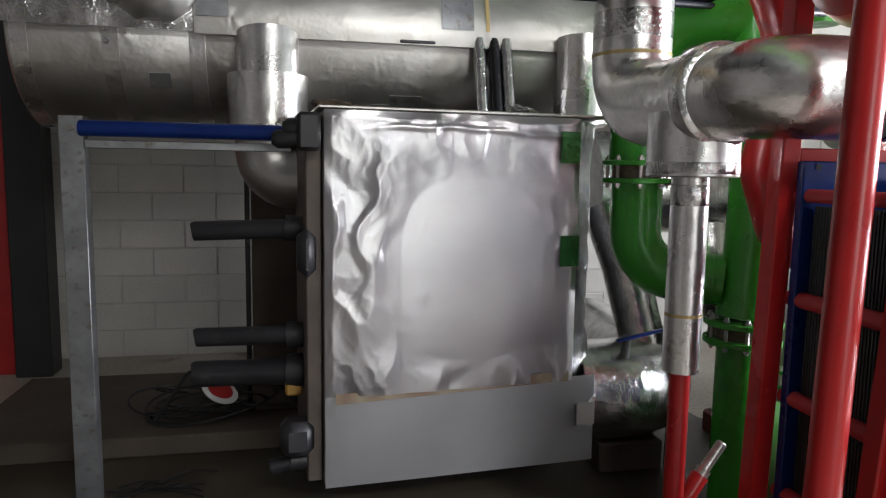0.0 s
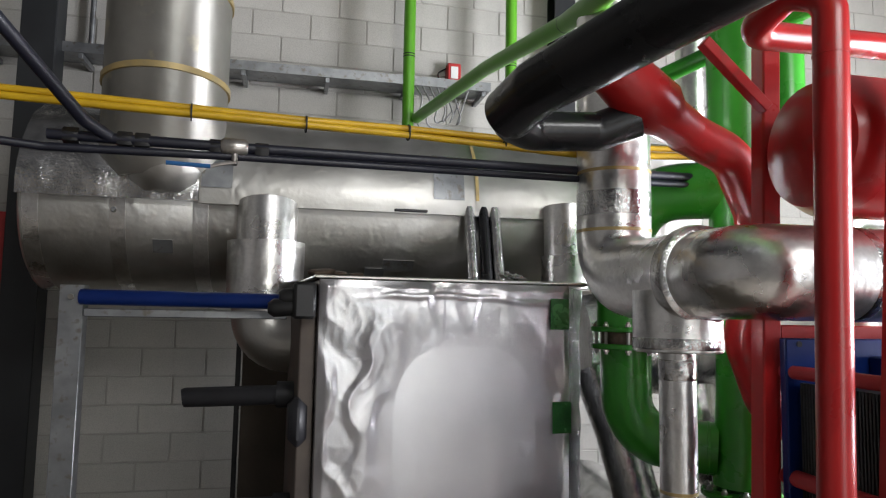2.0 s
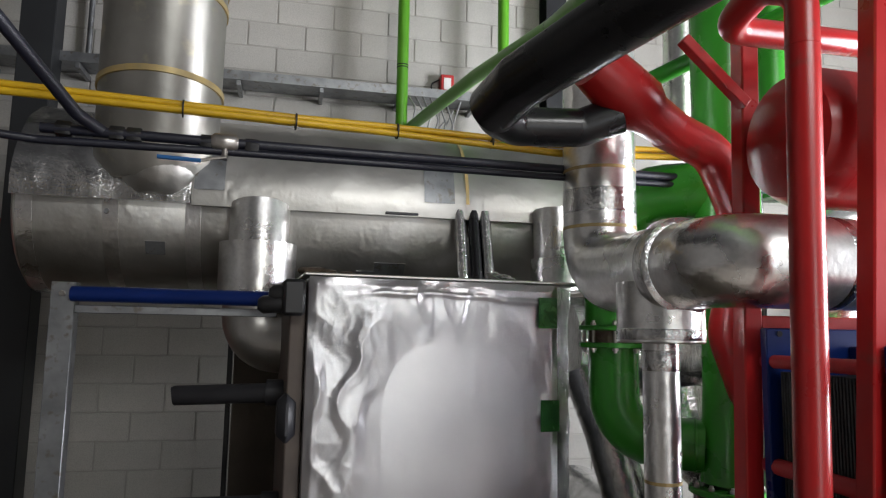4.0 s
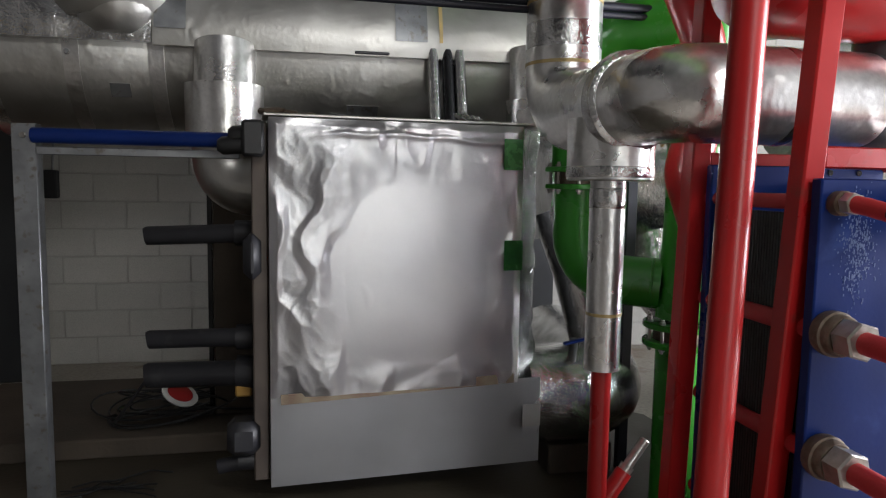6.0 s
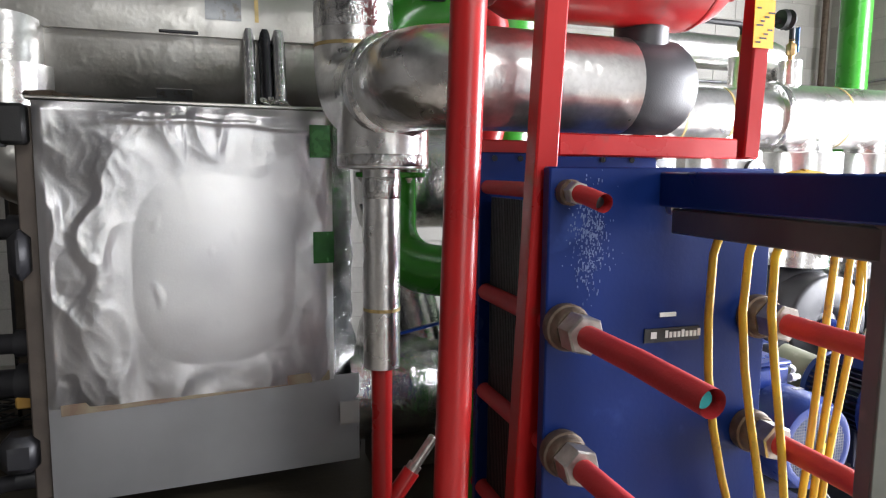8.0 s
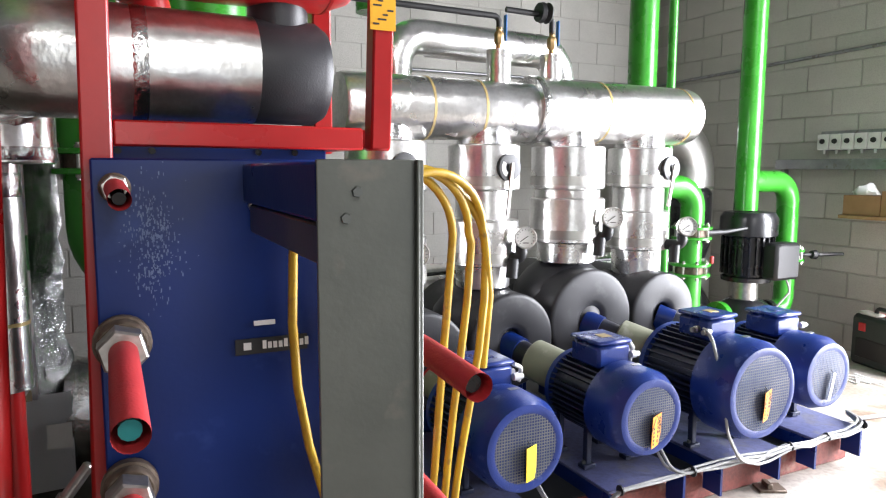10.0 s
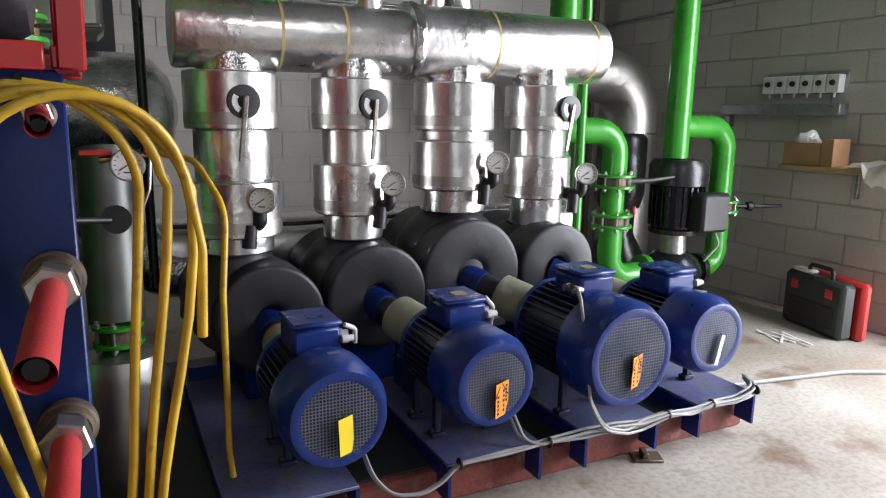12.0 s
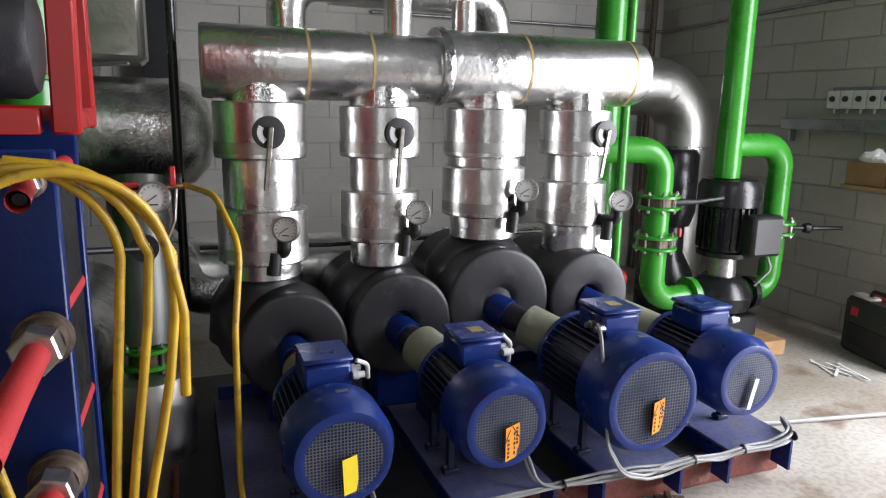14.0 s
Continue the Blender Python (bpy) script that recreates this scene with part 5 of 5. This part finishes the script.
for k, (lead, dy, dz) in enumerate(((0, 0, 0), (0, -0.011, 0.004), (1, 0.002, 0.011), (2, -0.018, -0.004), (2, -0.012, 0.013), (1, -0.021, 0.008))):
    pts = [(x + 0.004 * k, y + dy * 0.8, z + dz * 0.5) for x, y, z in LEADS[lead]]
    for n, (x, z) in enumerate(WAY):
        if x > pts[-1][0] + 0.05:
            sag = 0.0 if x in (3.36, 3.72, 4.28, 4.52) else 0.012 * math.sin(2.1 * k + n)
            pts.append((x, 1.684 + dy, z + dz + sag))
    pts.append((4.85, 1.80 + dy, 0.225 + dz))
    part("cable", pipe(pts, 0.0058, 0.12, 8), GREY_CABLE, cb)
for x in (3.36, 3.72, 4.28, 4.52, 4.78):
    part("tie", turned((x, 1.675, 0.21 if x < 4.7 else 0.225), (1, 0, 0), [(0, 0.02), (0.006, 0.02)], 14), RUBBER, cb)
part("motor_lead", pipe([(3.05, 1.92, 0.66), (3.09, 1.93, 0.64), (3.10, 1.96, 0.58)], 0.008, 0.03, 10), WHITE, cb)
part("motor_lead", pipe([(3.58, 1.91, 0.70), (3.62, 1.92, 0.66), (3.63, 1.95, 0.58)], 0.008, 0.03, 10), WHITE, cb)
fb = thing("floor_bracket", "small rusty steel anchor bracket lying on the floor", "bracket", (4.24, 1.74, 0))
part("plate", boxm((-0.06, -0.04, 0), (0.06, 0.04, 0.012), 0.003, pose(4.25, 1.735, 0, 0, 0, -25)), RUSTY, fb)
part("lug", boxm((-0.012, -0.03, 0.012), (0.012, 0.03, 0.035), 0.003, pose(4.24, 1.74, 0, 0, 0, -25)), RUSTY, fb)

# ---------- vertical pump in the corner with green pipes ----------
GY = 3.15
gl = thing("green_pipe_loop", "green painted pump pipework with bolted butterfly valves", "pipe", (5.7, GY, 0.1))
part("riser", pipe([(5.70, GY, 4.95), (5.70, GY, 1.10)], 0.078, None, 30), GREEN, gl)
part("outer_bend", pipe([(5.72, GY, 1.30), (6.13, GY, 1.30), (6.13, GY, 0.80)], 0.075, 0.15, 28), GREEN, gl)
flange(gl, "flange", (6.14, GY, 0.77), (0, 0, 1), 0.125, 0.018, GREEN, 8)
part("lower_bend", pipe([(6.14, GY, 0.74), (6.14, GY, 0.36), (5.92, GY, 0.34)], 0.07, 0.14, 26), GREEN, gl)
hv = part("valve_handle", pipe([(6.2, GY - 0.05, 0.77), (6.36, GY - 0.11, 0.77), (6.55, GY - 0.16, 0.77)], [0.012, 0.016, 0.012], None, 12), RUBBER, gl, "black valve handle")
part("knob", turned((6.30, GY - 0.09, 0.77), (1, -0.3, 0), [(0, 0.03), (0.03, 0.035), (0.05, 0.02)], 16), RUBBER, hv)
g2 = thing("green_pipe_loop", "green painted pump inlet bends with bolted flanges", "pipe", (5.1, GY, 0.1))
part("upper_bend", pipe([(4.70, GY + 0.1, 1.27), (5.20, GY, 1.27), (5.20, GY, 0.98)], 0.078, 0.17, 28), GREEN, g2)
flange(g2, "flange", (5.20, GY, 0.965), (0, 0, 1), 0.13, 0.018, GREEN, 8)
part("spool", pipe([(5.20, GY, 0.93), (5.20, GY, 0.75)], 0.072, None, 26), GREEN, g2)
flange(g2, "flange", (5.20, GY, 0.72), (0, 0, 1), 0.13, 0.018, GREEN, 8)
part("lower_bend", pipe([(5.20, GY, 0.69), (5.20, GY, 0.35), (5.50, GY, 0.36)], 0.075, 0.15, 28), GREEN, g2)
part("valve_handle", pipe([(5.27, GY - 0.06, 0.965), (5.40, GY - 0.10, 0.97), (5.58, GY - 0.12, 0.99)], [0.024, 0.015, 0.011], None, 12), RUBBER, g2)
part("red_cap", turned((5.31, GY - 0.08, 0.76), (0, 0, 1), [(0, 0.012), (0.04, 0.014), (0.05, 0.008)], 12), CASE_RED, g2)
vp = thing("vertical_pump", "black vertical inline pump on a wooden block", "pump", (5.74, GY, 0.10))
part("volute", turned((5.74, GY, 0.24), (0, 0, 1), [(0, 0.12), (0.03, 0.18), (0.12, 0.20), (0.20, 0.16), (0.24, 0.11)], 36), BLACK, vp)
part("nozzle", pipe([(5.50, GY, 0.36), (5.98, GY, 0.34)], 0.065, None, 24), BLACK, vp)
part("nozzle_flange", turned((5.47, GY, 0.36), (1, 0, 0), [(0, 0.115), (0.04, 0.115)], 28), GREEN, vp)
part("nozzle_flange", turned((5.95, GY, 0.34), (1, 0, 0), [(0, 0.11), (0.04, 0.11)], 28), BLACK, vp)
part("lantern", turned((5.74, GY, 0.46), (0, 0, 1), [(0, 0.085), (0.16, 0.08)], 24), STEEL, vp, "bright steel shaft lantern")
part("adapter", turned((5.74, GY, 0.61), (0, 0, 1), [(0, 0.165), (0.03, 0.17), (0.05, 0.13)], 30), BLACK, vp)
vmotor = part("motor_body", turned((5.74, GY, 0.65), (0, 0, 1), [(0, 0.15), (0.27, 0.155), (0.28, 0.19), (0.40, 0.19), (0.44, 0.165), (0.45, 0)], 40), BLACK, vp, "glossy black motor")
part("control_box", boxm((5.70, GY - 0.27, 0.64), (5.94, GY - 0.14, 0.89), 0.02), RUBBER, vp)
vfin = finish(boxm((0.145, -0.004, 0.56), (0.175, 0.004, 0.82), 0), "fin", BLACK)
for k in range(24):
    o = new("fin", vfin)
    o.parent = vmotor
    o.matrix_local = Matrix.Rotation(2 * math.pi * k / 24, 4, "Z")
part("cable", pipe([(5.88, GY - 0.2, 0.66), (5.92, GY - 0.22, 0.55), (5.84, GY - 0.18, 0.44)], 0.007, 0.05, 8), GREY_CABLE, vp)
part("foot", boxm((5.56, GY - 0.16, 0.10), (5.92, GY + 0.16, 0.24), 0.01), BLACK, vp)
wb = solid("wooden_block", boxm((5.45, GY - 0.28, 0), (6.05, GY + 0.25, 0.098), 0.006), WOOD, "raw pine board block under the pump", "block")
vp2 = thing("vertical_pump", "second black vertical pump standing further back", "pump", (5.82, 3.78, 0))
part("motor_body", turned((5.80, 3.78, 0.70), (0, 0, 1), [(0, 0.15), (0.1, 0.18), (0.5, 0.18), (0.54, 0.15), (0.55, 0)], 32), BLACK, vp2)
part("stand", turned((5.80, 3.78, 0.0), (0, 0, 1), [(0, 0.2), (0.1, 0.2), (0.35, 0.2), (0.5, 0.12), (0.70, 0.12)], 32), BLACK, vp2)
part("red_flange", turned((4.90, 3.4, 0.42), (1, 0.2, 0), [(0, 0.11), (0.03, 0.11), (0.03, 0.06), (0.3, 0.06)], 28), RED, vp2)
run("green_pipe", "wide green pipe rising up the far wall", [(4.98, 3.43, 0.0), (4.98, 3.43, 4.95)], 0.095, GREEN, None, 30)
run("green_pipe", "thin green pipe standing beside the risers", [(4.80, 2.98, 0.12), (4.80, 2.98, 4.95)], 0.026, GREEN, None, 16)
run("rust_pipe", "thin rusty brown pipe in the corner", [(6.62, 5.2, 0.0), (6.62, 5.2, 4.95)], 0.03, RUSTY, None, 12)
se = thing("insulated_bend", "wide foil-wrapped pipe bend in the corner", "pipe", (6.1, 4.2, 1.2))
part("bend", pipe([(5.1, 4.2, 1.68), (6.22, 4.2, 1.68), (6.22, 4.2, 0.0)], 0.215, 0.34, 36), FOIL_DULL, se)
part("joint_ring", turned((6.22, 4.2, 1.22), (0, 0, 1), [(0, 0.22), (0.02, 0.22)], 36), FOIL_CRUMPLED, se)

# right-hand wall
RX = 6.79
td = thing("cable_duct", "grey steel cable duct fixed to the wall", "cable duct", (RX, 3.2, 1.4))
part("channel", boxm((RX - 0.09, 2.75, 1.385), (RX + 0.006, 3.72, 1.465), 0.004), GALV, td)
part("bracket", boxm((RX - 0.05, 3.66, 1.30), (RX + 0.006, 3.70, 1.385), 0.003), GALV, td)
for k in range(6):
    y = 3.335 - 0.099 * k
    s = thing("isolator_switch", "white isolator switch box with a black knob", "switch", (RX, y, 1.55), 0, "wall switches")
    part("case", boxm((RX - 0.06, y - 0.046, 1.535), (RX + 0.006, y + 0.046, 1.655), 0.006), WHITE, s)
    part("knob", turned((RX - 0.061, y, 1.60), (-1, 0, 0), [(0, 0.02), (0.012, 0.018), (0.013, 0)], 16), RUBBER, s)
    part("gland", turned((RX - 0.03, y, 1.505), (0, 0, 1), [(0, 0.008), (0.03, 0.01)], 10), WHITE, s)
solid("back_board", boxm((RX - 0.002, 2.77, 1.53), (RX + 0.008, 3.39, 1.68), 0.002), GALV, "thin grey mounting board behind the switches", "board")
run("wall_conduit", "thin grey conduit running along the walls", [(RX - 0.01, 2.2, 2.30), (RX - 0.01, 5.26, 2.22), (4.0, 5.27, 2.22)], 0.014, GALV, 0.05, 10)
sh = thing("wall_shelf", "small rough timber shelf on the wall", "shelf", (RX, 2.6, 1.0))
part("board", boxm((RX - 0.24, 1.9, 1.03), (RX + 0.006, 3.05, 1.055), 0.003), WOOD, sh)
part("bracket", boxm((RX - 0.03, 2.6, 0.85), (RX + 0.004, 2.62, 1.03), 0.002), GALV, sh)
cbx = thing("cardboard_box", "open brown cardboard box with clear plastic inside", "box", (RX - 0.13, 2.93, 1.055))
part("body", boxm((RX - 0.22, 2.76, 1.057), (RX - 0.03, 3.03, 1.20), 0.003), CARD, cbx)
part("flap", boxm((RX - 0.22, 2.67, 1.057), (RX - 0.05, 2.755, 1.235), 0.003), CARD, cbx)
b = bmesh.new()
bmesh.ops.create_icosphere(b, subdivisions=3, radius=0.06)
for vv in b.verts:
    vv.co = Vector((vv.co.x * 1.0, vv.co.y * 1.3, abs(vv.co.z) * 1.2)) * (1 + 0.5 * noise.noise(vv.co * 30))
    vv.co += Vector((RX - 0.13, 2.92, 1.203))
part("plastic_bag", b, WHITE, cbx)
rag = thing("rag", "crumpled white rag hanging over the shelf edge", "rag", (RX - 0.15, 2.4, 1.06))
b = bmesh.new()
g = []
for i in range(17):
    row = []
    for j in range(13):
        u, w = i / 16, j / 12
        x = RX - 0.29 + 0.22 * w
        z = 1.064 + 0.05 * abs(noise.noise(Vector((u * 4, w * 3, 0.5)))) + 0.02 * w - (0.11 * max(0, 0.25 - w) / 0.25 if u > 0.3 else 0.0)
        row.append(b.verts.new((x, 2.55 - 0.45 * u + 0.02 * noise.noise(Vector((u * 5, w * 5, 3))), z)))
    g.append(row)
for i in range(16):
    for j in range(12):
        b.faces.new((g[i][j], g[i + 1][j], g[i + 1][j + 1], g[i][j + 1]))
bmesh.ops.solidify(b, geom=b.faces[:], thickness=0.004)
part("cloth", b, RAG, rag)
tc = thing("tool_case", "dark and red plastic power tool case standing on the floor", "tool case", (6.5, 2.6, 0), -14)
part("body", boxm((-0.06, -0.26, 0.0), (0.05, 0.26, 0.36), 0.025), CASE_DARK, tc, "", True)
part("back_shell", boxm((0.055, -0.30, 0.0), (0.13, 0.25, 0.37), 0.025), CASE_RED, tc, "red rear shell", True)
for y in (-0.15, 0.15):
    part("latch", boxm((-0.07, y - 0.03, 0.25), (-0.058, y + 0.03, 0.31), 0.004), CASE_RED, tc, "", True)
part("handle", pipe([(0.0, -0.10, 0.35), (0.0, -0.10, 0.42), (0.0, 0.10, 0.42), (0.0, 0.10, 0.35)], 0.014, 0.03, 12), RUBBER, tc, "", True)
part("recess", boxm((-0.066, -0.2, 0.06), (-0.059, 0.2, 0.20), 0.004), RUBBER, tc, "", True)
part("clear_bag", boxm((-0.045, 0.05, 0.362), (0.04, 0.22, 0.385), 0.012), RAG, tc, "clear plastic bag on top", True)
stk = thing("cable_ties", "a few loose pale cable ties lying on the floor", "cable ties", (6.1, 2.55, 0))
for k in range(5):
    part("tie", boxm((-0.13, -0.008, 0), (0.13, 0.008, 0.004), 0, pose(6.08 + 0.02 * k, 2.62 - 0.035 * k, 0.002 + 0.004 * k, 0, 0, 70 + 35 * math.sin(2.3 * k))), WHITE, stk)
run("floor_cable", "grey cable lying across the floor", [(4.86, 2.2, 0.02), (5.2, 2.12, 0.012), (5.9, 2.0, 0.012), (6.5, 1.72, 0.012), (6.7, 1.2, 0.012)], 0.012, GREY_CABLE, 0.3, 10)

# ---------- foil pipes, tap and hose left of the pumps ----------
lp = thing("insulated_pipe", "wide foil-wrapped pipe with a rounded end behind the exchanger", "pipe", (2.4, 3.3, 1.3))
part("barrel", turned((1.7, 3.30, 1.345), (1, 0, 0), [(0, 0.255), (0.82, 0.255), (0.90, 0.23), (0.97, 0.15), (1.0, 0.05), (1.0, 0)], 44), FOIL_CRUMPLED, lp)
part("bend", pipe([(2.35, 3.3, 1.30), (2.35, 3.2, 0.85), (2.6, 3.2, 0.62), (2.9, 3.2, 0.62)], 0.14, 0.2, 28), FOIL_CRUMPLED, lp)
bx2 = thing("insulated_box", "dark foil-covered duct section hanging high", "duct", (2.2, 3.4, 2.0))
part("body", boxm((1.9, 3.2, 1.66), (2.42, 3.6, 2.4), 0.03), FOIL_DULL, bx2)
low2 = thing("insulated_pipe", "crumpled foil-wrapped valve body low beside the exchanger", "pipe", (2.35, 2.7, 0.3))
part("barrel", turned((2.38, 2.55, 0.0), (0, 0, 1), [(0, 0.12), (0.0, 0.16), (0.35, 0.17), (0.45, 0.13), (0.47, 0.06)], 32), FOIL_DULL, low2)
flange(low2, "flange", (2.38, 2.55, 0.53), (0, 0, 1), 0.09, 0.015, GREEN, 6)
part("column", pipe([(2.38, 2.6, 0.56), (2.38, 2.75, 1.2)], 0.10, None, 26), STEEL_DULL, low2)
part("lever", pipe([(2.38, 2.45, 0.97), (2.22, 2.35, 0.99)], 0.012, None, 10), RUBBER, low2)
part("lever_plate", turned((2.40, 2.47, 0.97), (0, -1, 0), [(0, 0.05), (0.02, 0.05)], 20), RUBBER, low2)
run("black_pole", "thin black upright pipe", [(2.531, 2.83, 0.62), (2.531, 2.83, 4.9)], 0.019, BLACK, None, 14)
tp = thing("hose_tap", "red lever tap with gauge on the upright pipe", "tap", (2.45, 2.4, 1.15))
part("body", pipe([(2.36, 2.42, 1.18), (2.56, 2.42, 1.20)], 0.012, None, 12), BRASS, tp)
part("handle", boxm((2.50, 2.39, 1.20), (2.52, 2.42, 1.27), 0.004), CASE_RED, tp, "red lever")
part("handle", boxm((2.30, 2.39, 1.195), (2.40, 2.42, 1.215), 0.004), CASE_RED, tp, "red lever")
pressure_gauge(tp, (2.445, 2.37, 1.165), (-0.1, -0.98, 0.1), 0.055)
part("drain", pipe([(2.52, 2.41, 1.19), (2.51, 2.40, 1.08), (2.47, 2.4, 0.98)], 0.006, 0.04, 8), STEEL, tp)
part("bracket", pipe([(2.53, 2.42, 1.20), (2.531, 2.83, 1.20)], 0.01, None, 10), STEEL_DULL, tp)
run("hose", "yellow water hose hanging from the tap to the floor", [(2.55, 2.42, 1.20), (2.64, 2.2, 1.19), (2.70, 2.0, 1.05), (2.67, 1.93, 0.80), (2.665, 1.92, 0.3), (2.67, 1.90, 0.21)], 0.0105, YELLOW_HOSE, 0.18, 12)

# ---------- blocks of the walls, each proud of its joints ----------
def block_mesh(w, h, d, name):
    b = boxm((-w / 2, -d, -h / 2), (w / 2, 0, h / 2), 0.004)
    return finish(b, name, BLOCK)


BW, BH, JOINT = 0.44, 0.20, 0.010
WHOLE = block_mesh(BW - JOINT, BH - JOINT, 0.006, "block")


def block_wall(parent, origin, yaw, length, near):
    """Courses of half-bond blocks along a wall. near: (along from, to, z from, z to) that become parts."""
    rest = bmesh.new()
    m0 = Matrix.Translation(origin) @ Matrix.Rotation(radians(yaw), 4, "Z")
    for row in range(int(H / BH)):
        x = (BW / 2 if row % 2 else 0) + BW / 2
        z = BH * (row + 0.5)
        while x + BW / 2 < length:
            if near[0] < x < near[1] and near[2] < z < near[3]:
                o = new("block", WHOLE)
                o.parent = parent
                o.matrix_world = m0 @ Matrix.Translation((x, 0, z))
            else:
                a, c = (BW - JOINT) / 2, (BH - JOINT) / 2
                vs = [rest.verts.new(m0 @ Vector((x + sx * a, -0.006, z + sz * c))) for sx, sz in ((-1, -1), (1, -1), (1, 1), (-1, 1))]
                ws = [rest.verts.new(m0 @ Vector((x + sx * a, 0.0, z + sz * c))) for sx, sz in ((-1, -1), (1, -1), (1, 1), (-1, 1))]
                rest.faces.new(vs)
                for i in range(4):
                    j = (i + 1) % 4
                    rest.faces.new((vs[j], vs[i], ws[i], ws[j]))
            x += BW
    o = new("far_blocks", finish(rest, "far_blocks", BLOCK))
    o.parent = parent
    tagged(o, kind="stuff")


block_wall(wall_back, (X0, Y1, 0), 0, X1 - X0, (1.6, 6.6, 0.2, 4.4))
block_wall(wall_right, (X1, Y1, 0), -90, Y1 - 1.9, (0.2, 3.2, 0.0, 3.4))
